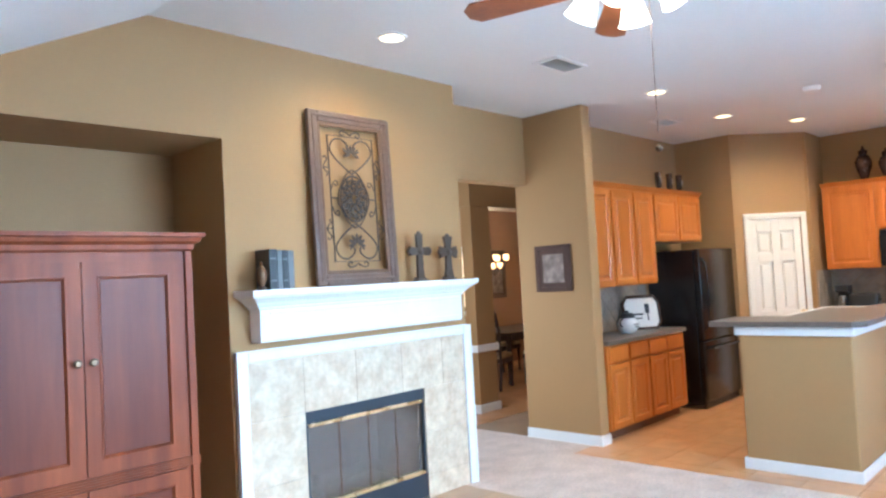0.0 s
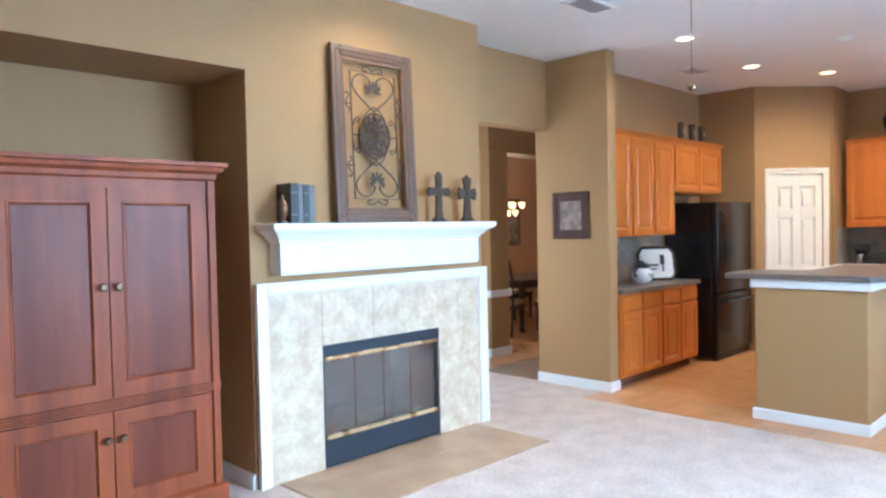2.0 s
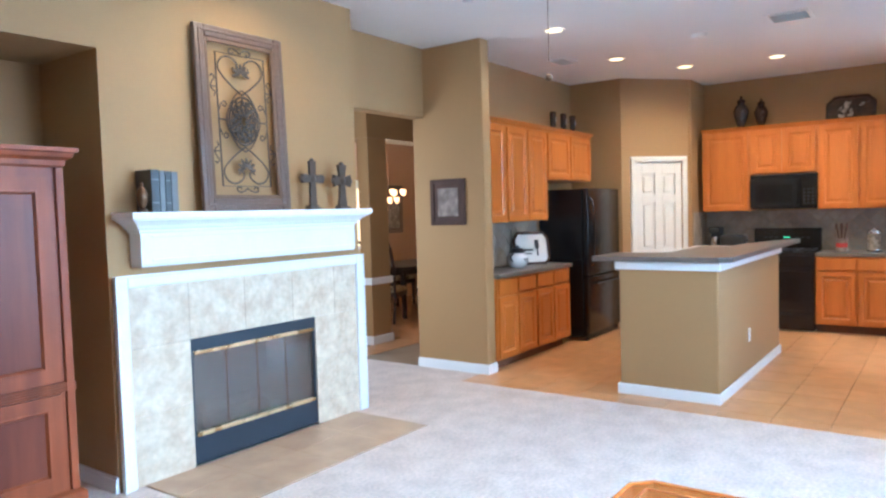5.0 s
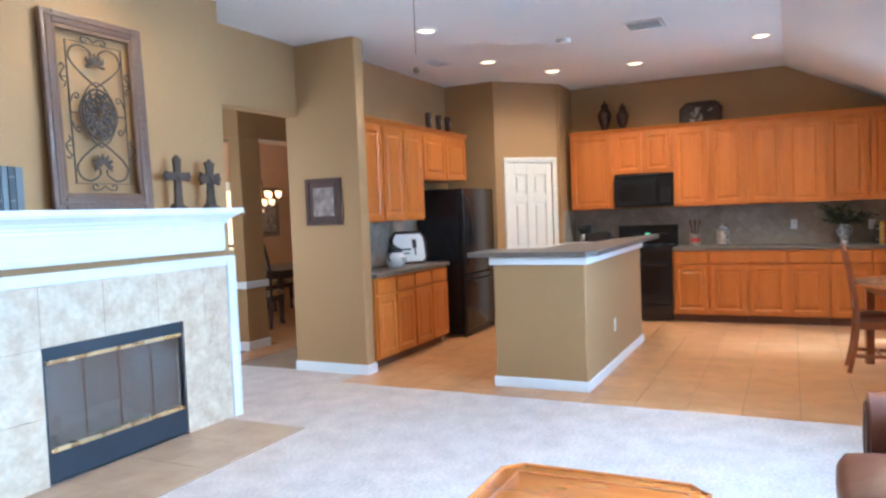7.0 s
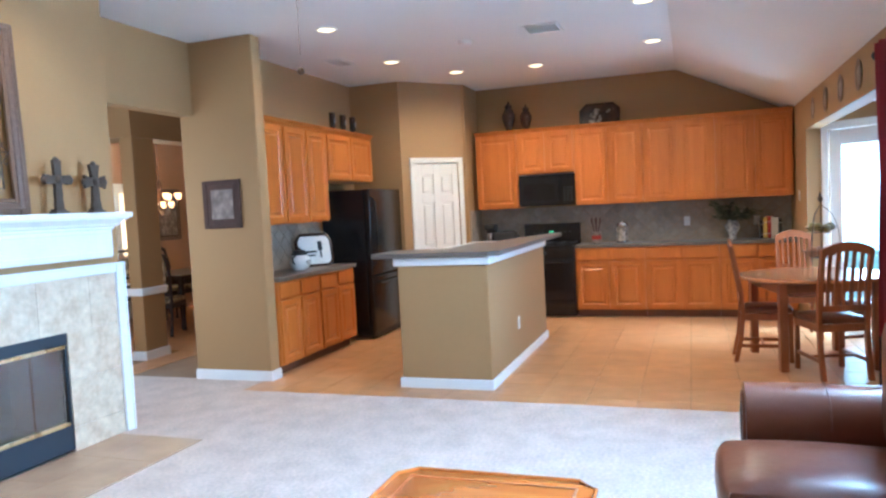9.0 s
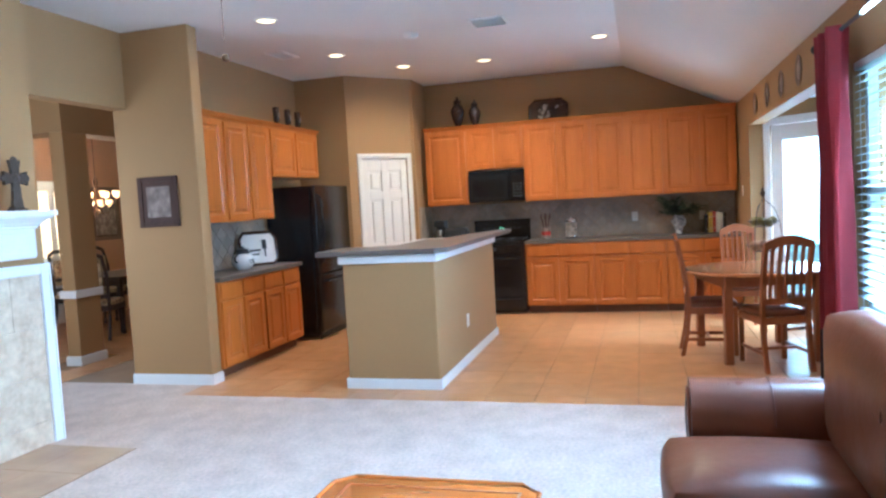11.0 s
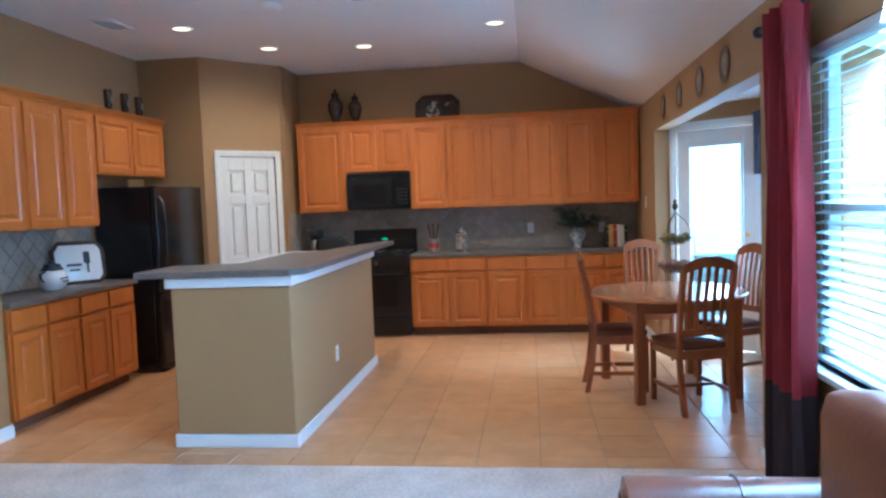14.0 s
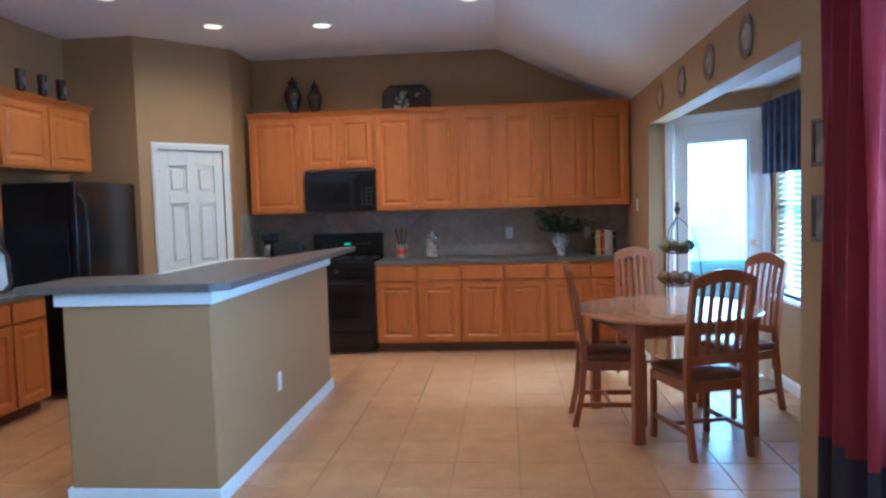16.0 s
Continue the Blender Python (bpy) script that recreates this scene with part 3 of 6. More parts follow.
for i in range(4):
    w = (HX1 - HX0) / 4
    for y0, y1 in ((HY0, HY0 + 0.39), (HY0 + 0.39, HY1)):
        part("hearth_tile", box((HX0 + i * w + 0.0015, y0 + 0.0015, 0.002), (HX0 + (i + 1) * w - 0.0015, y1 - 0.0015, 0.007), 0.0015), M_HEARTH, hearth)

# ---------------------------------------------------------------- kitchen cabinets


def knobless_cabinet(name, m, w, depth, z0, z1, doors, drawers=0, kick=0.0, label="", group=""):
    """A face-framed unit: front at local y 0, back at depth; doors is how many share the width."""
    c = thing(name, m, label, "cabinet", group)
    part("body", box((0, 0.02, z0 + kick), (w, depth, z1), 0.002), M_MAPLE, c)
    if kick:
        part("toe_kick", box((0.002, 0.085, z0), (w - 0.002, depth, z0 + kick)), M_KICK, c, "dark recessed toe kick")
    part("face_frame", boxes([((0, 0, z0 + kick), (w, 0.02, z0 + kick + 0.03)), ((0, 0, z1 - 0.03), (w, 0.02, z1)), ((0, 0, z0 + kick + 0.03), (0.025, 0.02, z1 - 0.03)),
                              ((w - 0.025, 0, z0 + kick + 0.03), (w, 0.02, z1 - 0.03))]), M_MAPLE, c)
    dw = (w - 0.012) / doors
    for i in range(1, doors):
        part("centre_stile", box((0.006 + i * dw - 0.022, 0.001, z0 + kick + 0.03), (0.006 + i * dw + 0.022, 0.02, z1 - 0.03)), M_MAPLE, c)
    if drawers:
        part("drawer_rail", box((0.025, 0.002, z1 - 0.19), (w - 0.025, 0.02, z1 - 0.145)), M_MAPLE, c)
    top = z1 - 0.018
    for i in range(doors):
        a = 0.006 + i * dw
        d1 = top
        if drawers:
            part("drawer_front", box((a + 0.014, -0.02, top - 0.135), (a + dw - 0.014, -0.001, top), 0.006, 2), M_MAPLE, c)
            d1 = top - 0.16
        part("door", inset_panel((a + 0.014, -0.02, z0 + kick + 0.018), (a + dw - 0.014, -0.001, d1), 0.050, 0.012, 0.010, groove=0.014), M_MAPLE, c)
    return c


def far(y):
    return pose(8.22, y, 0, 0, 0, -90)


UPPER = "honey maple wall cabinet with raised panel doors"
BASE = "honey maple base cabinet with drawer fronts and a dark toe kick"
for y0, y1, n, z0 in ((2.54, 1.965, 1, 1.425), (1.965, 1.222, 2, 1.865), (1.222, 0.367, 2, 1.425), (0.367, -0.477, 2, 1.425), (-0.477, -1.335, 2, 1.425)):
    knobless_cabinet("wall_cabinet", pose(8.43, y0, 0, 0, 0, -90), y0 - y1 - 0.002, 0.368, z0, 2.41, n, label=UPPER, group="kitchen wall cabinets")
for y0, y1, n in ((2.55, 1.99, 1), (1.222, 0.367, 2), (0.367, -0.489, 2), (-0.489, -1.335, 2)):
    knobless_cabinet("base_cabinet", far(y0), y0 - y1 - 0.002, 0.575, 0.0, 0.885, n, 1, 0.10, BASE, "kitchen base cabinets")
crown_bm = extrude_profile([(-0.05, 2.46), (0.02, 2.46), (0.02, 2.41), (-0.012, 2.41), (-0.02, 2.43), (-0.04, 2.445)], 0, 3.88)
cr = thing("crown_moulding", pose(8.43, 2.545, 0, 0, 0, -90), "honey maple crown moulding along the cabinet tops", "moulding")
part("moulding", crown_bm, M_MAPLE, cr)
part("top_board", box((0, 0.02, 2.412), (3.875, 0.36, 2.422)), M_MAPLE, cr)
for x0, x1, n, z0 in ((4.745, 5.18, 1, 1.40), (5.18, 6.05, 2, 1.40), (6.05, 7.20, 2, 1.84)):
    knobless_cabinet("wall_cabinet", pose(x0, 3.53, 0), x1 - x0 - 0.002, 0.388, z0, 2.36, n, label=UPPER, group="kitchen wall cabinets")
cr = thing("crown_moulding", pose(4.745, 3.53, 0), "honey maple crown moulding along the cabinet tops", "moulding")
part("moulding", extrude_profile([(-0.05, 2.41), (0.02, 2.41), (0.02, 2.36), (-0.012, 2.36), (-0.02, 2.38), (-0.04, 2.395)], 0, 2.46), M_MAPLE, cr)
part("top_board", box((0, 0.02, 2.362), (2.455, 0.38, 2.372)), M_MAPLE, cr)
for x0, x1, n in ((4.745, 5.50, 2), (5.50, 6.28, 2)):
    knobless_cabinet("base_cabinet", pose(x0, 3.40, 0), x1 - x0 - 0.002, 0.515, 0.0, 0.875, n, 1, 0.10, BASE, "kitchen base cabinets")

for nm, a, b in (("worktop", (8.195, -1.345, 0.885), (8.788, 1.222, 0.925)), ("worktop", (8.195, 1.985, 0.885), (8.788, 2.605, 0.925)), ("worktop", (4.742, 3.37, 0.875), (6.32, 3.908, 0.915))):
    tagged(solid(nm, box(a, b, 0.006, 2), M_COUNTER), "grey-brown laminate worktop on the base cabinets", "worktop")


def diamond_tiles(u0, u1, z0, z1, s, place, bed):
    """Small square tiles set on their corners, cut at the edges of the field, each a piece under its bed."""
    h = s / math.sqrt(2)
    shared = {}
    for i in range(int((u1 - u0) / h) + 3):
        for j in range(int((z1 - z0) / h) + 3):
            if (i + j) % 2:
                continue
            cu, cz = u0 + (i - 1) * h, z0 + (j - 1) * h
            r = h - 0.0035
            pts = [(min(max(cu + du * r, u0), u1) - cu, min(max(cz + dz * r, z0), z1) - cz) for du, dz in ((-1, 0), (0, -1), (1, 0), (0, 1))]
            uniq = []
            for q in pts:
                q = (round(q[0], 4), round(q[1], 4))
                if q not in uniq:
                    uniq.append(q)
            span = [max(q[k] for q in uniq) - min(q[k] for q in uniq) for k in (0, 1)]
            if len(uniq) < 3 or min(span) < 0.012:
                continue
            key = tuple(uniq)
            if key not in shared:
                bm = prism(uniq, 0, 0.006)
                for v in bm.verts:
                    v.co = Vector((v.co.x, v.co.z - 0.006, v.co.y))
                bmesh.ops.recalc_face_normals(bm, faces=bm.faces[:])
                shared[key] = bpy.data.meshes.new("tile")
                bm.to_mesh(shared[key])
                bm.free()
                shared[key].materials.append(M_SPLASH)
            ob = new("tile", shared[key])
            ob.matrix_world = place @ pose(cu, 0, cz)
            ob.parent = bed


for nm, a, c in (("backsplash_1", (8.792, -1.347, 0.925), (8.80, 2.60, 1.425)), ("backsplash_2", (4.742, 3.912, 0.915), (6.52, 3.92, 1.40)), ("backsplash_3", (8.24, 2.602, 0.925), (8.79, 2.61, 1.425))):
    bed = structure(nm, box(a, c), M_GROUT, "grey slate tiles set diagonally above the worktop", "backsplash")
    if nm[-1] == "1":
        diamond_tiles(0, 3.93, 0.93, 1.425, 0.125, pose(8.792, 2.59, 0, 0, 0, -90), bed)
    elif nm[-1] == "2":
        diamond_tiles(0, 1.75, 0.92, 1.40, 0.125, pose(4.75, 3.912, 0), bed)
    else:
        diamond_tiles(0, 0.53, 0.93, 1.425, 0.125, pose(8.25, 2.602, 0), bed)

# appliances
fr = thing("refrigerator", pose(6.55, 3.28, 0), "black side-by-side refrigerator beside the base cabinets", "refrigerator")
part("cabinet_body", box((0, 0.07, 0.03), (0.915, 0.62, 1.74), 0.01, 2), M_BLACK, fr)
d = part("door", box((0.0, 0.0, 0.745), (0.915, 0.065, 1.745), 0.014, 3), M_BLACK, fr, "", True)
part("handle", tube([(0.04, -0.002, 0.86), (0.04, -0.05, 0.92), (0.04, -0.058, 1.15), (0.04, -0.058, 1.35), (0.04, -0.05, 1.58), (0.04, -0.002, 1.64)], 0.014, 8), M_BLACK, d, "black bar handle", True)
d = part("freezer_drawer", box((0.0, 0.0, 0.09), (0.915, 0.065, 0.735), 0.014, 3), M_BLACK, fr, "", True)
part("handle", tube([(0.08, -0.002, 0.66), (0.10, -0.05, 0.66), (0.815, -0.05, 0.66), (0.835, -0.002, 0.66)], 0.014, 8), M_BLACK, d, "black bar handle", True)
part("grille", boxes([((0.01, 0.03, 0.01), (0.905, 0.06, 0.085))] + [((0.03, 0.024, 0.02 + i * 0.014), (0.885, 0.031, 0.027 + i * 0.014)) for i in range(4)]), M_BLACK, fr)

mw = thing("microwave_oven", pose(8.395, 1.963, 0, 0, 0, -90), "black over-the-range microwave oven under the wall cabinets", "microwave")
part("body", box((0, 0.03, 1.44), (0.74, 0.395, 1.855), 0.006, 2), M_BLACK, mw)
d = part("door", box((0.0, 0.0, 1.465), (0.56, 0.03, 1.80), 0.006, 2), M_BLACK, mw)
part("window", box((0.07, -0.003, 1.52), (0.47, 0.001, 1.73), 0.001), M_BLACKGLASS, d, "dark glass door window")
part("handle", tube([(0.535, 0.0, 1.50), (0.535, -0.03, 1.52), (0.535, -0.03, 1.75), (0.535, 0.0, 1.77)], 0.009, 8), M_BLACK, d)
pan = part("control_panel", box((0.565, 0.0, 1.465), (0.74, 0.03, 1.80), 0.004), M_BLACKGLASS, mw)
for i in range(3):
    for j in range(5):
        part("button", box((0.59 + i * 0.045, -0.002, 1.50 + j * 0.04), (0.615 + i * 0.045, 0.001, 1.515 + j * 0.04)), M_GREYDIAL, pan)
part("vent", boxes([((0.02, 0.004, 1.808 + i * 0.011), (0.72, 0.03, 1.814 + i * 0.011)) for i in range(4)]), M_BLACK, mw)

rg = thing("gas_range", pose(8.165, 1.985, 0, 0, 0, -90), "black freestanding gas range between the base cabinets", "range")
part("body", box((0.004, 0.03, 0.02), (0.756, 0.63, 0.905), 0.004), M_BLACK, rg)
part("cooktop", box((0.0, 0.0, 0.905), (0.76, 0.60, 0.925), 0.006, 2), M_BLACK, rg)
d = part("oven_door", box((0.01, 0.0, 0.23), (0.75, 0.035, 0.76), 0.006, 2), M_BLACK, rg)
part("window", box((0.15, -0.003, 0.36), (0.61, 0.001, 0.62), 0.001), M_BLACKGLASS, d, "dark oven window")
part("handle", tube([(0.07, 0.0, 0.72), (0.07, -0.04, 0.72), (0.69, -0.04, 0.72), (0.69, 0.0, 0.72)], 0.011, 8), M_BLACK, d)
part("drawer", box((0.01, 0.005, 0.06), (0.75, 0.035, 0.22), 0.006, 2), M_BLACK, rg)
part("drawer_pull", box((0.10, -0.012, 0.185), (0.66, 0.005, 0.20), 0.004), M_BLACK, rg)
part("knob_panel", box((0.01, -0.005, 0.775), (0.75, 0.04, 0.90), 0.008, 2), M_BLACK, rg)
for i in range(5):
    part("knob", lathe([(0.022, 0), (0.02, 0.018), (0.017, 0.022)], 14, pose(0.10 + i * 0.14, -0.005, 0.84, 90)), M_GREYDIAL if i == 2 else M_BLACK, rg, "", True)
g = part("back_guard", box((0.0, 0.56, 0.925), (0.76, 0.63, 1.20), 0.012, 2), M_BLACK, rg)
part("clock", box((0.33, 0.556, 1.07), (0.43, 0.561, 1.10)), M_BLACKGLASS, g)
part("digits", boxes([((0.345 + i * 0.018, 0.553, 1.078), (0.356 + i * 0.018, 0.557, 1.093)) for i in range(4)]), M_SCREEN, g, "green clock digits")
for i in (0, 1, 2, 6, 7, 8):
    part("button", box((0.12 + i * 0.06, 0.556, 1.075), (0.15 + i * 0.06, 0.561, 1.09)), M_GREYDIAL, g)
for i in range(2):
    x = 0.03 + i * 0.36
    part("burner_grate", boxes([((x, 0.06, 0.945), (x + 0.34, 0.072, 0.957)), ((x, 0.50, 0.945), (x + 0.34, 0.512, 0.957)), ((x, 0.06, 0.945), (x + 0.012, 0.51, 0.957)),
                                ((x + 0.328, 0.06, 0.945), (x + 0.34, 0.51, 0.957)), ((x, 0.28, 0.945), (x + 0.34, 0.292, 0.957)), ((x + 0.165, 0.06, 0.945), (x + 0.177, 0.51, 0.957)),
                                ((x, 0.06, 0.925), (x + 0.015, 0.075, 0.95)), ((x + 0.325, 0.495, 0.925), (x + 0.34, 0.51, 0.95))]), M_FIREBLACK, rg)
    for y in (0.17, 0.40):
        part("burner", lathe([(0.045, 0.925), (0.045, 0.938), (0.03, 0.944)], 16, pose(x + 0.17, y, 0)), M_FIREBLACK, rg, "", True)

# breakfast bar
bar = thing("breakfast_bar", pose(0, 0, 0), "tan half wall with white trim and raised laminate top", "kitchen island")
part("half_wall", box((4.573, 1.355, 0), (6.84, 2.13, 1.02), 0.010, 2), M_WALL, bar)
part("bar_top", prism([(4.50, 2.33), (4.50, 1.33), (4.58, 1.25), (7.55, 1.27), (7.55, 1.36), (6.50, 1.60), (5.12, 1.72), (5.0, 2.33)], 1.082, 1.122, 0.006), M_COUNTER, bar, "grey-brown laminate bar top with clipped corners")
part("apron", boxes([((4.545, 1.33, 1.015), (4.575, 2.155, 1.082)), ((4.575, 1.33, 1.015), (6.865, 1.36, 1.082)), ((4.575, 2.125, 1.015), (6.865, 2.155, 1.082)), ((6.835, 1.36, 1.015), (6.865, 2.125, 1.082))], 0.004), M_TRIM, bar, "white painted apron trim")
part("deck", box((4.575, 1.36, 1.02), (6.835, 2.125, 1.075)), M_COUNTER, bar)
part("base_trim", boxes([((4.555, 1.337, 0), (4.573, 2.148, 0.085)), ((4.573, 1.337, 0), (6.858, 1.355, 0.085)), ((4.573, 2.13, 0), (6.858, 2.148, 0.085)), ((6.84, 1.355, 0), (6.858, 2.13, 0.085))], 0.005), M_TRIM, bar, "white painted baseboard")


def outlet(m, name="wall_outlet", label="white plastic wall outlet", kind="outlet"):
    o = thing(name, m, label, kind)
    part("plate", box((-0.036, -0.006, -0.058), (0.036, 0, 0.058), 0.003, 2), M_TRIM, o)
    for z in (-0.02, 0.02):
        r = part("receptacle", box((-0.016, -0.009, z - 0.014), (0.016, -0.006, z + 0.014), 0.002), M_TRIM, o)
        part("slots", boxes([((-0.008, -0.0095, z - 0.005), (-0.006, -0.0088, z + 0.005)), ((0.006, -0.0095, z - 0.005), (0.008, -0.0088, z + 0.005))]), M_FIREBLACK, r)
    return o


outlet(pose(5.55, 1.355, 0.385))
outlet(pose(8.786, -0.13, 1.16, 0, 0, -90))
outlet(pose(8.786, -0.95, 1.14, 0, 0, -90))
outlet(pose(8.12, WY, 1.42, 0, 0, 180), "light_switch", "white plastic light switch on the tan wall", "switch")

# pantry door
pd = tagged(new("door_1"), "white six-panel pantry door, closed, in a white casing", "door", kind="structure")
pd.matrix_world = PANTRY
sh = 2.062
part("door_slab", box((0.1805, 0.034, 0.01), (0.8295, 0.052, 2.0695)), M_DOOR, pd)
part("rails", boxes([((0.185, 0.008, 0.01), (0.275, 0.034, sh)), ((0.735, 0.008, 0.01), (0.825, 0.034, sh)), ((0.455, 0.008, 0.01), (0.555, 0.034, sh)),
                     ((0.275, 0.008, 0.01), (0.455, 0.034, 0.22)), ((0.555, 0.008, 0.01), (0.735, 0.034, 0.22)), ((0.275, 0.008, 0.80), (0.455, 0.034, 0.98)), ((0.555, 0.008, 0.80), (0.735, 0.034, 0.98)),
                     ((0.275, 0.008, 1.56), (0.455, 0.034, 1.66)), ((0.555, 0.008, 1.56), (0.735, 0.034, 1.66)), ((0.275, 0.008, 1.92), (0.455, 0.034, sh)), ((0.555, 0.008, 1.92), (0.735, 0.034, sh))], 0.003), M_DOOR, pd)
for x0, x1 in ((0.29, 0.44), (0.57, 0.72)):
    for z0, z1 in ((0.235, 0.785), (0.995, 1.545), (1.675, 1.905)):
        part("panel", box((x0 + 0.012, 0.018, z0 + 0.012), (x1 - 0.012, 0.036, z1 - 0.012), 0.014), M_DOOR, pd)
part("casing", boxes([((0.115, -0.016, 0), (0.18, 0, 2.135)), ((0.83, -0.016, 0), (0.895, 0, 2.135)), ((0.18, -0.016, 2.07), (0.83, 0, 2.135)), ((0.128, -0.022, 0), (0.15, -0.016, 2.12)),
                      ((0.86, -0.022, 0), (0.882, -0.016, 2.12)), ((0.15, -0.022, 2.098), (0.86, -0.016, 2.12))], 0.003), M_DOOR, pd, "white moulded door casing")
part("door_knob", lathe([(0.026, 0), (0.026, 0.006), (0.01, 0.012), (0.01, 0.035), (0.024, 0.045), (0.027, 0.058), (0.018, 0.068)], 16, pose(0.785, 0.008, 0.95, 90)), M_BRASS, pd, "brass door knob", True)
for z in (0.25, 1.05, 1.82):
    part("hinge", box((0.182, 0.004, z), (0.192, 0.012, z + 0.09), 0.002), M_BRASS, pd)

# ---------------------------------------------------------------- windows, patio door, curtain


def window_unit(name, m, w, z0, z1, label):
    """Room side on local +y; opening from local x 0 to w, wall 0.14 thick behind y 0."""
    o = tagged(new(name), label, "window", kind="structure")
    o.matrix_world = m
    part("window_frame", boxes([((0, -0.11, z0), (0.05, -0.06, z1)), ((w - 0.05, -0.11, z0), (w, -0.06, z1)), ((0.05, -0.11, z0), (w - 0.05, -0.06, z0 + 0.05)), ((0.05, -0.11, z1 - 0.05), (w - 0.05, -0.06, z1)),
                                ((0.05, -0.105, (z0 + z1) / 2 - 0.025), (w - 0.05, -0.065, (z0 + z1) / 2 + 0.025))], 0.003), M_TRIM, o)
    for a, b in ((z0 + 0.05, (z0 + z1) / 2 - 0.025), ((z0 + z1) / 2 + 0.025, z1 - 0.05)):
        g = part("pane", box((0.05, -0.088, a), (w - 0.05, -0.082, b)), M_GLASS, o)
        g.visible_shadow = False
    part("window_sill", box((-0.04, -0.06, z0 - 0.03), (w + 0.04, 0.05, z0), 0.006, 2), M_TRIM, o)
    return o


def blind(m, w, z0, z1, tilt=-14):
    o = thing("window_blind", m, "white horizontal slat blind, lowered with open slats", "blind")
    part("head_rail", box((0.01, -0.055, z1 - 0.045), (w - 0.01, -0.003, z1 - 0.002), 0.004), M_BLIND, o)
    me = None
    n = int((z1 - z0 - 0.08) / 0.043)
    for i in range(n):
        if me is None:
            s = box((0.015, -0.024, -0.0012), (w - 0.015, 0.024, 0.0012))
            bmesh.ops.transform(s, matrix=pose(0, 0, 0, tilt), verts=s.verts[:])
            ob = part("slat", s, M_BLIND, o)
            me = ob.data
        else:
            ob = new("slat", me)
            ob.parent = o
        ob.location = (0, -0.03, z1 - 0.07 - i * 0.043)
    part("bottom_rail", box((0.015, -0.05, z0 + 0.004), (w - 0.015, -0.01, z0 + 0.024), 0.004), M_BLIND, o)
    for x in (0.12, w - 0.12):
        part("ladder_cord", tube([(x, -0.003, z1 - 0.05), (x, -0.003, z0 + 0.02)], 0.0015, 5), M_BLIND, o)
    return o


# local x of a room-facing frame on the window wall runs towards -x
for i, (x1, w) in enumerate(((3.70, 1.36), (2.30, 1.35))):
    window_unit("window_%d" % (i + 1), pose(x1 - w, WY, 0), w, 0.725, 2.10, "white framed double-hung window behind a blind")
    blind(pose(x1 - w, WY, 0), w, 0.735, 2.10)
structure("window_mullion", box((2.30, WY - 0.14, 0.725), (2.34, WY + 0.01, 2.10), 0.003), M_TRIM, "white painted mullion between the windows", "trim")
window_unit("window_3", pose(5.96, BY, 0), 1.0, 0.70, 2.12, "white framed bay window behind a blind")
blind(pose(5.96, BY, 0), 1.0, 0.71, 2.12)
val = thing("window_valance", pose(5.91, BY + 0.005, 0), "navy floral cloth valance over the bay window", "valance")
vb = bmesh.new()
N = 44
front = [[vb.verts.new((1.16 * i / N, 0.075 + 0.012 * math.sin(i * 1.25), z)) for i in range(N + 1)] for z in (1.64, 1.75, 1.95, 2.19)]
back = [[vb.verts.new((1.16 * i / N, 0.06 + 0.012 * math.sin(i * 1.25), z)) for i in range(N + 1)] for z in (1.64, 1.75, 1.95, 2.19)]
for rows, flip in ((front, 1), (back, -1)):
    for a, b in zip(rows, rows[1:]):
        for i in range(N):
            vb.faces.new((a[i], a[i + 1], b[i + 1], b[i])[::flip])
for i in range(N):
    vb.faces.new((front[0][i], back[0][i], back[0][i + 1], front[0][i + 1]))
part("cloth", vb, M_NAVY, val, "", True)
part("returns", boxes([((0, 0, 1.66), (0.006, 0.07, 2.19)), ((1.154, 0, 1.66), (1.16, 0.07, 2.19)), ((0, 0, 2.182), (1.16, 0.08, 2.19))]), M_NAVY, val)

pdoor = tagged(new("door_2"), "white patio door with one large glass pane, closed", "door", kind="structure")
pdoor.matrix_world = BAYF
part("casing", boxes([((0.0, 0, 0), (0.06, 0.022, 2.17)), ((0.80, 0, 0), (0.87, 0.022, 2.17)), ((0.06, 0, 2.09), (0.80, 0.022, 2.17)), ((0.02, 0.022, 0), (0.05, 0.03, 2.14)), ((0.825, 0.022, 0), (0.85, 0.03, 2.14)),
                      ((0.05, 0.022, 2.115), (0.825, 0.03, 2.14))], 0.004), M_TRIM, pdoor, "white moulded casing")
part("door_slab", boxes([((0.06, -0.06, 0.02), (0.175, -0.015, 2.09)), ((0.70, -0.06, 0.02), (0.80, -0.015, 2.09)), ((0.175, -0.06, 0.02), (0.70, -0.015, 0.22)), ((0.175, -0.06, 1.95), (0.70, -0.015, 2.09))], 0.003), M_TRIM, pdoor)
part("glazing_bead", boxes([((0.175, -0.02, 0.22), (0.20, -0.008, 1.95)), ((0.675, -0.02, 0.22), (0.70, -0.008, 1.95)), ((0.20, -0.02, 0.22), (0.675, -0.008, 0.245)), ((0.20, -0.02, 1.925), (0.675, -0.008, 1.95))], 0.003), M_TRIM, pdoor)
pg = part("pane", box((0.175, -0.042, 0.22), (0.70, -0.036, 1.95)), M_GLASS, pdoor)
pg.visible_shadow = False
part("door_handle", lathe([(0.026, 0), (0.026, 0.006), (0.01, 0.012), (0.01, 0.035), (0.026, 0.045), (0.026, 0.058), (0.016, 0.066)], 14, pose(0.135, -0.015, 0.95, -90)), M_BRASS, pdoor, "brass door knob", True)
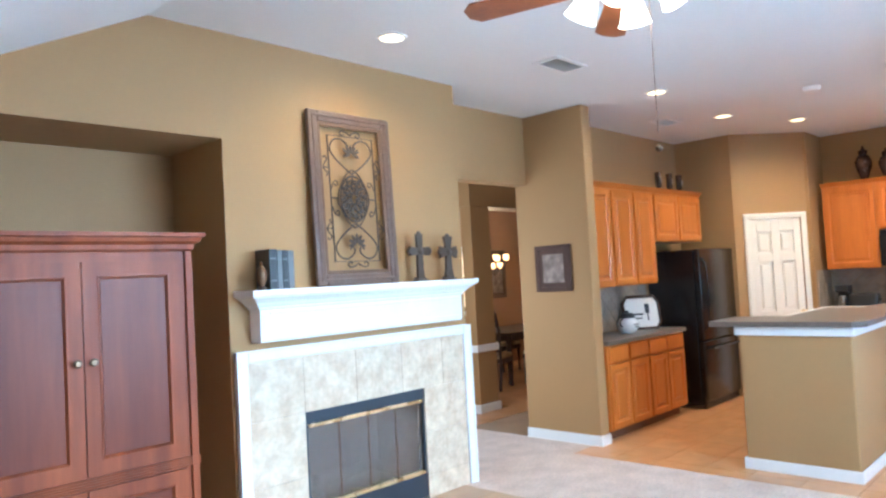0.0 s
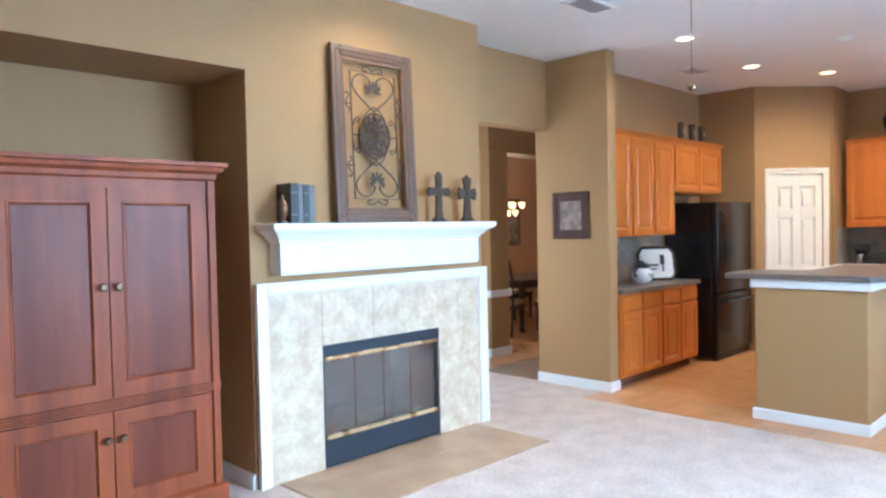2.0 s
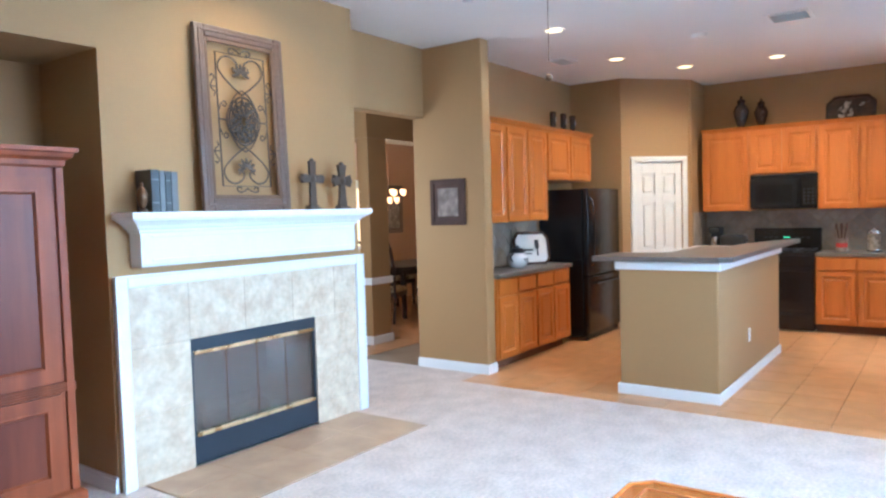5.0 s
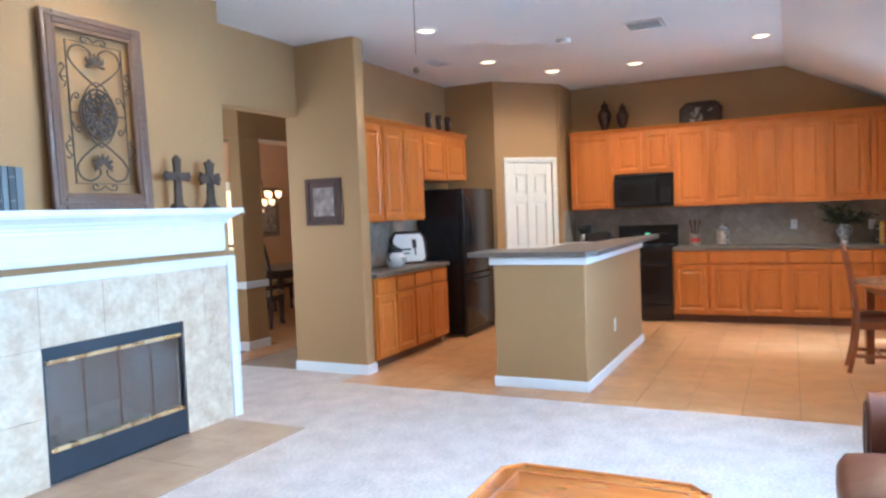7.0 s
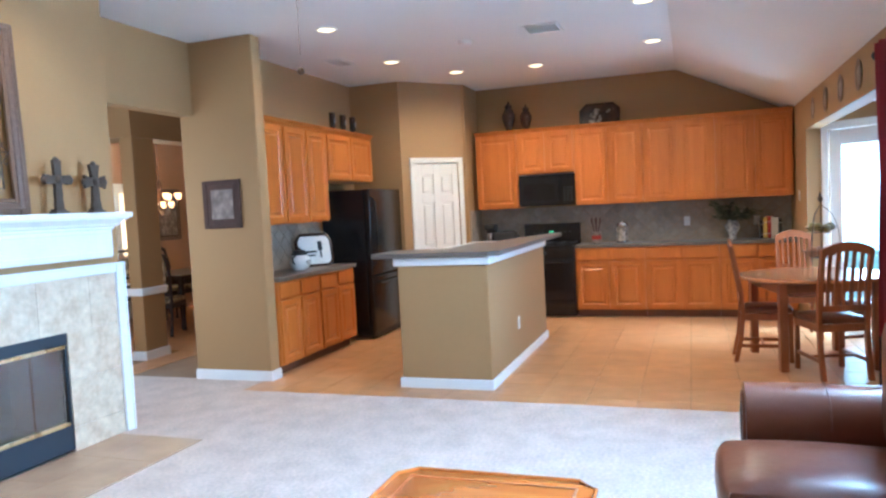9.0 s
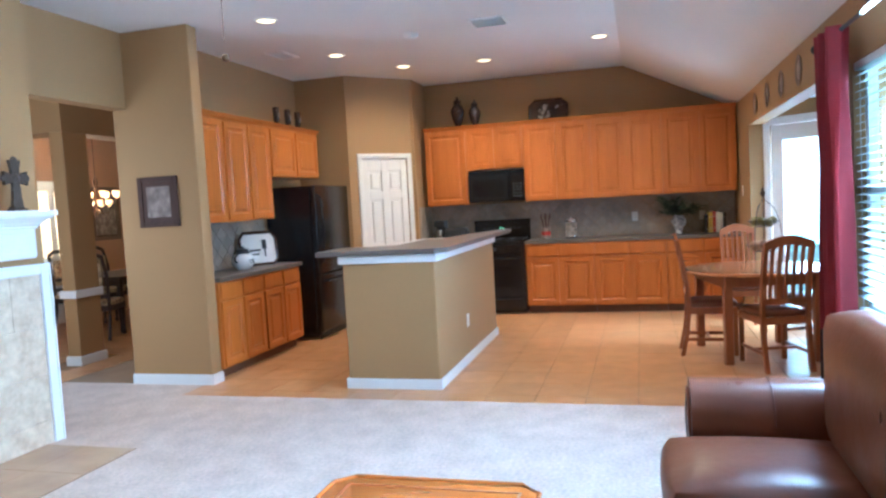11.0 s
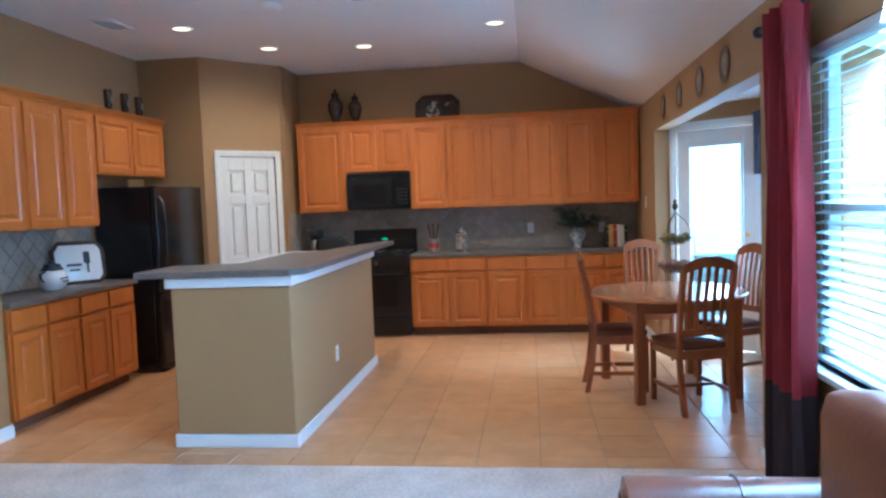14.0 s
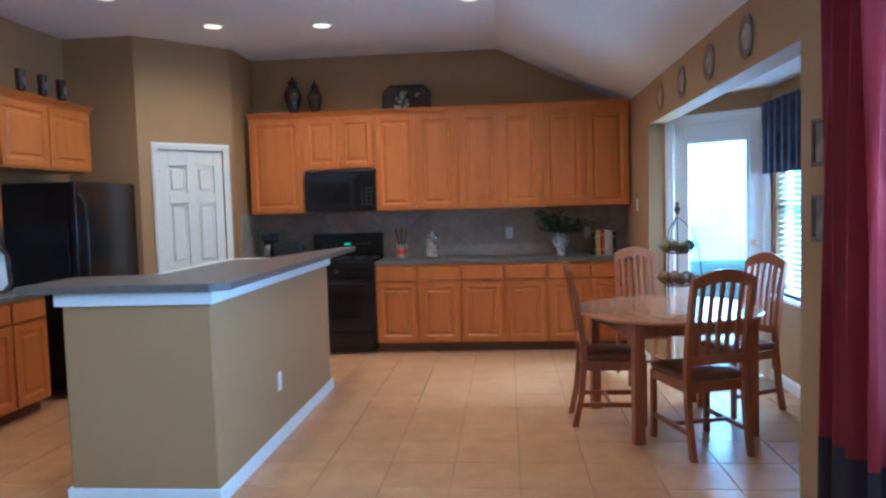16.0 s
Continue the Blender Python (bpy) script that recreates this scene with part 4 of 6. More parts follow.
part("deadbolt", lathe([(0.024, 0), (0.024, 0.008), (0.012, 0.014), (0.012, 0.02)], 14, pose(0.135, -0.015, 1.10, -90)), M_BRASS, pdoor, "", True)

# outside: glowing planes over a lawn, glare and haze put into their colour

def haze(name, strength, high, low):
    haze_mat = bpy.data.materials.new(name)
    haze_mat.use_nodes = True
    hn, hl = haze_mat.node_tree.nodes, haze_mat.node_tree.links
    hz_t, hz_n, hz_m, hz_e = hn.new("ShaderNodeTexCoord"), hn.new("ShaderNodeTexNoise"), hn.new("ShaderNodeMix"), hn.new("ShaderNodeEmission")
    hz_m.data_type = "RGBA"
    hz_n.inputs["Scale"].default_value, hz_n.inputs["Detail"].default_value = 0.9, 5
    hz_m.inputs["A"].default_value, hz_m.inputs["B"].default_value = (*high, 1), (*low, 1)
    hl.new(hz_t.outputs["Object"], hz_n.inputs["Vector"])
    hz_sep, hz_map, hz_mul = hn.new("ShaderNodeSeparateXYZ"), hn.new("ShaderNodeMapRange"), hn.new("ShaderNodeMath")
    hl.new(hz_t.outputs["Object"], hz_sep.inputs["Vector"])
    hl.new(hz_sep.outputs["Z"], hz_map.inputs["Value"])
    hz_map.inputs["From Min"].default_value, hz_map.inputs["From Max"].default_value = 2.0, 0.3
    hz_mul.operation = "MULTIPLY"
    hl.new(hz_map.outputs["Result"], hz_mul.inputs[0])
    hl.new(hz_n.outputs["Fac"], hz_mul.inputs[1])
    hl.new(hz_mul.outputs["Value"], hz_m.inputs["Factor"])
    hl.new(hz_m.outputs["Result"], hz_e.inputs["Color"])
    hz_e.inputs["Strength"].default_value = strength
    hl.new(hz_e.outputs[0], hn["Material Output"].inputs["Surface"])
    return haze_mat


# the dim plane shows through the blinds, the bright one through the patio door
structure("backdrop", box((-3, -7.0, -0.3), (22, -6.9, 7)), haze("dim_backdrop_glow", 1.15, (0.66, 0.94, 1.0), (0.40, 0.62, 0.62)), "dim glowing backdrop outside with painted haze", "backdrop")
structure("backdrop", box((22, -7.0, -0.3), (22.1, -1.6, 7)), haze("bright_backdrop_glow", 4.6, (0.72, 0.95, 1.0), (0.36, 0.58, 0.60)), "bright glowing backdrop outside with painted haze", "backdrop")

cur = thing("curtain", pose(0, 0, 0), "crimson curtain panel with a black bottom band on a black rod", "curtain")


def drape(x0, x1, z0, z1, flare=0.0):
    bm, K = bmesh.new(), 70
    zs = [z0 + (z1 - z0) * i / 8 for i in range(9)]
    sides = []
    for off in (0.0, -0.004):
        rows = []
        for z in zs:
            f = 1 + flare * (1 - z / 2.24)
            mid = (x0 + x1) / 2
            rows.append([bm.verts.new((mid + (x0 - mid + (x1 - x0) * i / K) * f, WY + 0.115 + off + 0.055 * math.sin(i * 0.34 + 0.5 * math.sin(z * 1.6)) + 0.012 * math.sin(i * 0.9 + z), z)) for i in range(K + 1)])
        sides.append(rows)
    for rows, flip in zip(sides, (1, -1)):
        for a, b in zip(rows, rows[1:]):
            for i in range(K):
                bm.faces.new((a[i], a[i + 1], b[i + 1], b[i])[::flip])
    return bm


part("upper_cloth", drape(3.46, 3.80, 0.62, 2.27, 0.34), M_CURTAIN, cur, "crimson satin cloth", True)
part("lower_band", drape(3.46, 3.80, 0.02, 0.62, 0.34), M_CURTAIN_DARK, cur, "black bottom band", True)
part("rod", tube([(4.0, WY + 0.11, 2.245), (0.70, WY + 0.11, 2.245)], 0.011, 8), M_FIREBLACK, cur, "black metal rod", True)
part("finial", ball(0.028, pose(4.02, WY + 0.11, 2.245)), M_FIREBLACK, cur, "", True)
for x in (3.95, 0.75):
    part("bracket", tube([(x, WY, 2.21), (x, WY + 0.06, 2.21), (x, WY + 0.11, 2.232)], 0.007, 6), M_FIREBLACK, cur)

# ---------------------------------------------------------------- ceiling fittings
for cx, cy in CANS:
    c = thing("recessed_downlight", pose(cx, cy, CEIL), "round white recessed ceiling light, switched on", "downlight", "recessed ceiling lights")
    ring = bmesh.new()
    rr = [(0.098, 0.0), (0.095, -0.008), (0.078, -0.010), (0.074, -0.002)]
    loops = [[ring.verts.new((r * math.cos(2 * math.pi * i / 24), r * math.sin(2 * math.pi * i / 24), z)) for i in range(24)] for r, z in rr]
    for a, b in zip(loops, loops[1:]):
        for i in range(24):
            ring.faces.new((a[i], a[(i + 1) % 24], b[(i + 1) % 24], b[i]))
    part("trim_ring", ring, M_TRIM, c, "", True)
    part("lens", lathe([(0.074, -0.004), (0.06, -0.006)], 24), M_BULB, c, "glowing warm lamp")


def vent(x, y, w, d, rz=0):
    v = thing("ceiling_vent", pose(x, y, CEIL, 0, 0, rz), "white slatted metal air vent in the ceiling", "air vent", "ceiling air vents")
    part("frame", boxes([((-w / 2, -d / 2, -0.012), (w / 2, -d / 2 + 0.03, 0)), ((-w / 2, d / 2 - 0.03, -0.012), (w / 2, d / 2, 0)), ((-w / 2, -d / 2 + 0.03, -0.012), (-w / 2 + 0.03, d / 2 - 0.03, 0)),
                         ((w / 2 - 0.03, -d / 2 + 0.03, -0.012), (w / 2, d / 2 - 0.03, 0))], 0.003), M_TRIM, v)
    part("backing", box((-w / 2 + 0.03, -d / 2 + 0.03, -0.003), (w / 2 - 0.03, d / 2 - 0.03, -0.001)), M_FIREBLACK, v)
    n = int((w - 0.06) / 0.026)
    for i in range(n):
        s = box((-0.006, -d / 2 + 0.03, -0.001), (0.006, d / 2 - 0.03, 0.001))
        bmesh.ops.transform(s, matrix=pose(-w / 2 + 0.043 + i * 0.026, 0, -0.008, 0, -62, 0), verts=s.verts[:])
        part("slat", s, M_TRIM, v)


vent(3.42, 2.83, 0.40, 0.22)
vent(5.77, 1.065, 0.34, 0.34)
vent(6.09, 3.33, 0.34, 0.22)
sd = thing("smoke_detector", pose(5.89, 1.85, CEIL), "round white smoke detector on the ceiling", "smoke detector")
part("body", lathe([(0.062, -0.038), (0.07, -0.02), (0.072, 0)], 24), M_TRIM, sd, "", True)
part("grille", lathe([(0.03, -0.044), (0.05, -0.036)], 20), M_TRIM, sd, "", True)

fan = thing("ceiling_fan", pose(1.50, 1.245, 0.07), "ceiling fan with brown wooden blades and lit glass shades", "ceiling fan")
part("canopy", lathe([(0.03, 2.96), (0.07, 2.98), (0.075, CEIL - 0.07)], 18), M_BRONZE, fan, "", True)
part("downrod", lathe([(0.012, 2.79), (0.012, 2.98)], 10), M_BRONZE, fan, "", True)
part("motor_housing", lathe([(0.05, 2.57), (0.10, 2.585), (0.13, 2.63), (0.125, 2.72), (0.07, 2.78), (0.03, 2.80)], 24), M_BRONZE, fan, "", True)
for i in range(5):
    a = 36 + i * 72
    bl = prism([(0.20, -0.05), (0.62, -0.07), (0.66, -0.03), (0.66, 0.03), (0.62, 0.07), (0.20, 0.05)], -0.004, 0.004)
    bmesh.ops.transform(bl, matrix=pose(0, 0, 2.60, 0, 0, a) @ pose(0, 0, 0, 11), verts=bl.verts[:])
    b = part("blade", bl, M_OAK, fan, "brown wooden blade")
    part("blade_iron", tube([(0.10 * math.cos(radians(a)), 0.10 * math.sin(radians(a)), 2.60), (0.24 * math.cos(radians(a)), 0.24 * math.sin(radians(a)), 2.60)], 0.012, 6), M_BRONZE, b)
part("light_hub", lathe([(0.02, 2.52), (0.05, 2.53), (0.055, 2.565), (0.05, 2.58)], 18), M_BRONZE, fan, "", True)
for i in range(4):
    a = radians(20 + i * 90)
    cx, cy = 0.13 * math.cos(a), 0.13 * math.sin(a)
    part("arm", tube([(0.04 * math.cos(a), 0.04 * math.sin(a), 2.570), (0.10 * math.cos(a), 0.10 * math.sin(a), 2.590), (cx, cy, 2.575)], 0.008, 6), M_BRONZE, fan)
    part("shade", lathe([(0.028, 0.0), (0.035, -0.02), (0.048, -0.06), (0.056, -0.095), (0.066, -0.115)], 18, pose(cx, cy, 2.580) @ pose(0, 0, 0, 0, 0, math.degrees(a)) @ pose(0, 0, 0, 0, -28, 0)), M_SHADE, fan, "lit frosted glass bell shade", True)
part("pull_chain", tube([(0.034, -0.052, 2.540), (0.034, -0.072, 2.50), (0.034, -0.072, 2.0)], 0.0016, 5), M_BRONZE, fan)
part("chain_ball", ball(0.014, pose(0.034, -0.072, 1.94)), M_BRONZE, fan, "", True)

# ---------------------------------------------------------------- living room things
arm = thing("armoire", pose(0.305, 3.52, 0), "red cherry wood armoire with panelled doors, in the niche", "armoire")
part("carcass", boxes([((-0.56, 0.02, 0.12), (0.56, 0.62, 1.80))], 0.004), M_CHERRY, arm)
part("crown", rect_loft([(1.79, 0.0), (1.80, 0.012), (1.825, 0.015), (1.84, 0.04), (1.86, 0.045), (1.865, 0.06), (1.885, 0.06)], -0.56, 0.56, 0.02, 0.62), M_CHERRY, arm, "moulded cherry crown")
for i in range(4):
    part("waist_reed", box((-0.568, 0.002, 0.672 + i * 0.012), (0.568, 0.03, 0.682 + i * 0.012), 0.004, 2), M_CHERRY, arm)
part("plinth", rect_loft([(0.115, 0.03), (0.15, 0.03), (0.158, 0.022), (0.165, 0.006), (0.172, 0.0)], -0.56, 0.56, 0.02, 0.62), M_CHERRY, arm, "moulded plinth base")
for sx in (-1, 1):
    foot = [(sx * 0.59, 0.0), (sx * 0.45, 0.0), (sx * 0.44, 0.03), (sx * 0.41, 0.055), (sx * 0.37, 0.065), (sx * 0.34, 0.085), (sx * 0.30, 0.117), (sx * 0.59, 0.117)]
    fb_ = prism(foot if sx < 0 else foot[::-1], -0.01, 0.02)
    for v in fb_.verts:
        v.co = Vector((v.co.x, v.co.z, v.co.y))
    part("bracket_foot", fb_, M_CHERRY, arm, "shaped bracket foot")
    part("side_foot", box((sx * 0.59, 0.02, 0), (sx * 0.57, 0.62, 0.117), 0.003), M_CHERRY, arm)
for x0, x1, kx in ((-0.49, -0.003, -0.036), (0.003, 0.49, 0.036)):
    for z0, z1, kz in ((0.73, 1.74, 1.265), (0.19, 0.665, 0.53)):
        d = part("door", inset_panel((x0, -0.004, z0), (x1, 0.018, z1), 0.075, 0.012), M_CHERRY, arm, "panelled cherry door")
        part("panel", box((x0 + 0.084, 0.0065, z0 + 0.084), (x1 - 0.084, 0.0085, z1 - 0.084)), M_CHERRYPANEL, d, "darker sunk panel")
        part("bead", boxes([((x0 + 0.066, -0.008, z0 + 0.066), (x0 + 0.076, -0.003, z1 - 0.066)), ((x1 - 0.076, -0.008, z0 + 0.066), (x1 - 0.066, -0.003, z1 - 0.066)),
                            ((x0 + 0.076, -0.008, z0 + 0.066), (x1 - 0.076, -0.003, z0 + 0.076)), ((x0 + 0.076, -0.008, z1 - 0.076), (x1 - 0.076, -0.003, z1 - 0.066))], 0.002), M_CHERRY, d)
        part("knob", lathe([(0.008, 0), (0.008, 0.012), (0.018, 0.018), (0.02, 0.026), (0.012, 0.034)], 14, pose(kx, -0.004, kz, 90)), M_BRONZE, d, "bronze knob", True)
for x in (-0.56, 0.52):
    part("stile", box((x, 0.004, 0.17), (x + 0.04, 0.02, 1.79), 0.003), M_CHERRY, arm)

art = thing("wall_art", pose(1.735, 3.60, 1.563, -2.0, 0, 0), "carved dark frame with wrought iron scrollwork, leaning on the mantel", "wall art")
W, Hh = 0.695, 1.145
for a, b in (((0, 0, 0), (0.075, 0.035, Hh)), ((W - 0.075, 0, 0), (W, 0.035, Hh)), ((0.075, 0, 0), (W - 0.075, 0.035, 0.075)), ((0.075, 0, Hh - 0.075), (W - 0.075, 0.035, Hh))):
    part("frame_bar", box(a, b, 0.012, 3), M_ARTFRAME, art, "", True)
part("frame_bead", boxes([((0.028, -0.006, 0.028), (0.045, 0.004, Hh - 0.028)), ((W - 0.045, -0.006, 0.028), (W - 0.028, 0.004, Hh - 0.028)), ((0.045, -0.006, 0.028), (W - 0.045, 0.004, 0.045)),
                          ((0.045, -0.006, Hh - 0.045), (W - 0.045, 0.004, Hh - 0.028))], 0.004), M_ARTFRAME, art)
part("inner_lip", boxes([((0.075, 0.008, 0.075), (0.098, 0.03, Hh - 0.075)), ((W - 0.098, 0.008, 0.075), (W - 0.075, 0.03, Hh - 0.075)), ((0.098, 0.008, 0.075), (W - 0.098, 0.03, 0.098)),
                         ((0.098, 0.008, Hh - 0.098), (W - 0.098, 0.03, Hh - 0.075))], 0.003), M_ARTBACK, art)
cx, cz = W / 2, Hh / 2
rx0, rx1, rz0, rz1 = cx - 0.19, cx + 0.19, 0.155, Hh - 0.155


def flowing(points, n=5):
    """A smooth line through plan points (Catmull-Rom)."""
    q = [points[0]] + list(points) + [points[-1]]
    out = []
    for p0, p1, p2, p3 in zip(q, q[1:], q[2:], q[3:]):
        for k in range(n):
            t = k / n
            out.append(tuple(0.5 * (2 * b + (c - a) * t + (2 * a - 5 * b + 4 * c - d) * t * t + (3 * b - a - 3 * c + d) * t ** 3) for a, b, c, d in zip(p0, p1, p2, p3)))
    return out + [points[-1]]


part("iron_rectangle", tube([(rx0, 0.018, rz0), (rx1, 0.018, rz0), (rx1, 0.018, rz1), (rx0, 0.018, rz1)], 0.006, 6, closed=True), M_IRON, art)
HEART = [(0.0, 0.165), (0.06, 0.205), (0.14, 0.27), (0.175, 0.325), (0.15, 0.382), (0.09, 0.40), (0.035, 0.372), (0.022, 0.338), (0.045, 0.322), (0.06, 0.34)]
LENS = [(0.0, 0.195), (0.05, 0.165), (0.095, 0.10), (0.125, 0.035), (0.128, 0.0)]
SCURL = [(0.185, 0.055), (0.165, 0.10), (0.14, 0.115), (0.128, 0.095), (0.145, 0.082), (0.155, 0.095)]
MARGIN = [(0.215, 0.14), (0.205, 0.165), (0.225, 0.18), (0.236, 0.205), (0.22, 0.235), (0.205, 0.255), (0.222, 0.275), (0.235, 0.26)]
ENDS = [(0.0, 0.43), (0.03, 0.45), (0.07, 0.455), (0.085, 0.435), (0.065, 0.42), (0.05, 0.435)]
for s in (1, -1):
    for e in (1, -1):
        for nm, line, rad in (("heart_scroll", HEART, 0.0058), ("medallion_loop", LENS, 0.005), ("side_scroll", SCURL, 0.0045), ("margin_scroll", MARGIN, 0.0045), ("end_scroll", ENDS, 0.0045)):
            part(nm, tube(flowing([(cx + s * u, 0.018, cz + e * v) for u, v in line]), rad, 6), M_IRON, art, "", True)
        part("stay", tube([(cx + s * 0.19, 0.018, cz + e * 0.20), (cx + s * 0.262, 0.018, cz + e * 0.20)], 0.0045, 5), M_IRON, art)
    part("stay", tube([(cx + s * 0.128, 0.018, cz), (cx + s * 0.19, 0.018, cz)], 0.0055, 5), M_IRON, art)
med = part("medallion", tube(arc(cx, cz, 0.11, 0, 354, 24, 0.016, 0.153), 0.007, 6, closed=True), M_IRON, art, "oval pierced iron medallion", True)
for i in range(4):
    part("ring", tube(arc(cx, cz, 0.03 + 0.02 * i, 0, 354, 24, 0.016, 0.045 + 0.027 * i), 0.005, 5, closed=True), M_IRON, med, "", True)
for i in range(26):
    a, q = i * 2.4, 0.26 + 0.62 * (i / 26) ** 0.5
    part("embossed_leaf", ball(1.0, pose(cx + 0.105 * q * math.cos(a), 0.013, cz + 0.148 * q * math.sin(a), 0, -math.degrees(a) - 25, 0) @ Matrix.Diagonal((0.024, 0.008, 0.011, 1)), 7), M_IRON, med, "", True)
for i in range(12):
    a = 2 * math.pi * i / 12
    part("petal", tube([(cx + 0.02 * math.cos(a), 0.014, cz + 0.03 * math.sin(a)), (cx + 0.07 * math.cos(a + 0.3), 0.012, cz + 0.09 * math.sin(a + 0.3)), (cx + 0.108 * math.cos(a), 0.016, cz + 0.15 * math.sin(a))], 0.007, 5), M_IRON, med, "", True)
for e in (1, -1):
    lf = bmesh.new()
    for i in range(7):
        a = radians(-15 + i * 35)
        merge(lf, ball(1.0, pose(cx + 0.04 * math.cos(a), 0.016, cz + e * 0.30 + 0.035 * math.sin(a), 0, -math.degrees(a), 0) @ Matrix.Diagonal((0.034, 0.006, 0.012, 1)), 8))
    part("leaf_spray", lf, M_IRON, art, "", True)


def cross(x, h, w, label, flared):
    c = thing("cross_ornament", pose(x, 3.57, 1.561), label, "cross ornament", "mantel crosses")
    t = 0.011
    part("foot", rect_loft([(0.0, 0.0), (0.012, 0.0), (0.018, -0.012), (0.03, -0.014)], -0.05, 0.05, -0.03, 0.03), M_IRON, c)
    zc = h * 0.64
    n = 16

    def reach(f):
        return (0.025 + flared * 0.018 * f ** 2) * (1 + 0.07 * math.sin(f * 19))

    up_ = [0.028 + (h - 0.028) * k / n for k in range(n + 1)]
    side = [(reach(abs(z - zc) / (h - zc if z > zc else zc)), z) for z in up_]
    for nm, outline in (("upright", [(r, z) for r, z in side] + [(-r, z) for r, z in side[::-1]]),
                        ("crossbar", [(-w + 2 * w * k / n, zc - reach(abs(-w + 2 * w * k / n) / w)) for k in range(n + 1)] + [(w - 2 * w * k / n, zc + reach(abs(w - 2 * w * k / n) / w)) for k in range(n + 1)])):
        e = 0.0 if nm == "upright" else 0.002
        bm = prism(outline, -t - e, t + e)
        for v in bm.verts:
            v.co = Vector((v.co.x, v.co.z, v.co.y))
        part(nm, bm, M_IRON, c)
    for px, pz in ((0, h), (-w, zc), (w, zc)):
        part("lobe", ball(0.024 if flared else 0.019, pose(px, 0, pz) @ Matrix.Diagonal((1, 0.6, 1, 1)), 10), M_IRON, c, "", True)
    if flared > 0.5:
        for k in range(8):
            q = radians(22.5 + 45 * k)
            part("petal", ball(1.0, pose(0.052 * math.cos(q), -0.002, zc + 0.052 * math.sin(q), 0, -math.degrees(q), 0) @ Matrix.Diagonal((0.034, 0.010, 0.012, 1)), 8), M_IRON, c, "", True)
    part("boss", ball(0.030, pose(0, -0.006, zc) @ Matrix.Diagonal((1, 0.55, 1, 1)), 12), M_IRON, c, "", True)
    return c


cross(2.60, 0.335, 0.098, "bronzed iron cross standing on the mantel", 0.3)
cross(2.895, 0.32, 0.085, "bronzed iron cross with flared lobed arms on the mantel", 1.0)


def book(m, w, d, h, material, label, group="", bands=None):
    b = thing("book", m, label, "book", group)
    part("cover", boxes([((0, 0, 0), (0.003, d, h)), ((w - 0.003, 0, 0), (w, d, h)), ((0.0005, -0.003, 0), (w - 0.0005, 0.001, h))], 0.001), material, b)
    part("pages", box((0.003, 0.004, 0.004), (w - 0.003, d - 0.004, h - 0.004)), M_BOOKCREAM, b)
    for z in (0.2, 0.75):
        part("spine_band", box((0.002, -0.0045, h * z), (w - 0.002, -0.0028, h * z + 0.008)), bands or M_BOOKGREY, b)


for i, (w, h, mt, lb) in enumerate(((0.05, 0.235, M_BOOKBLACK, "tall black leather book on the mantel"), (0.034, 0.23, M_BOOKGREY, "silver-grey book upright on the mantel"),
                                    (0.036, 0.228, M_BOOKBLACK, "tall black leather book on the mantel"), (0.042, 0.226, M_BOOKGREY, "silver-grey book upright on the mantel"))):
    book(pose(1.335 + (0, 0.052, 0.088, 0.126)[i], 3.52, 1.561), w, 0.15, h, mt, lb, "mantel books")
urn = thing("urn_ornament", pose(1.285, 3.53, 1.561), "small dark bronze lidded urn on the mantel", "urn")
part("urn_body", lathe([(0.026, 0), (0.028, 0.012), (0.014, 0.022), (0.03, 0.06), (0.034, 0.095), (0.026, 0.115)], 16), M_BRONZE, urn, "", True)
part("lid", lathe([(0.028, 0.115), (0.02, 0.13), (0.008, 0.14), (0.01, 0.155), (0.003, 0.165)], 14), M_BRONZE, urn, "", True)


def framed_picture(m, w, h, rail, label, inner=True, mat=0.022, wood=M_ARTFRAME):
    """Front on local -y, centred at the origin."""
    p = thing("framed_picture", m, label, "picture")
    for a, b in (((-w / 2, -0.025, -h / 2), (-w / 2 + rail, 0, h / 2)), ((w / 2 - rail, -0.025, -h / 2), (w / 2, 0, h / 2)), ((-w / 2 + rail, -0.025, -h / 2), (w / 2 - rail, 0, -h / 2 + rail)),
                 ((-w / 2 + rail, -0.025, h / 2 - rail), (w / 2 - rail, 0, h / 2))):
        part("frame_bar", box(a, b, 0.006, 2), wood, p)
    if inner:
        part("mat_board", box((-w / 2 + rail, -0.010, -h / 2 + rail), (w / 2 - rail, -0.006, h / 2 - rail)), M_PICTUREWOOD, p, "dark mat board")
        k = rail + mat
        part("print", box((-w / 2 + k, -0.014, -h / 2 + k), (w / 2 - k, -0.010, h / 2 - k)), M_PHOTO, p, "grey and sepia print")
    else:
        part("print", box((-w / 2 + rail, -0.012, -h / 2 + rail), (w / 2 - rail, -0.006, h / 2 - rail)), M_PHOTO, p, "grey and sepia print")
    return p


framed_picture(pose(4.598, 3.82, 1.61, 0, 0, -90), 0.40, 0.435, 0.042, "dark framed sepia print with brown mat on the wall", mat=0.042, wood=M_PICTUREWOOD)

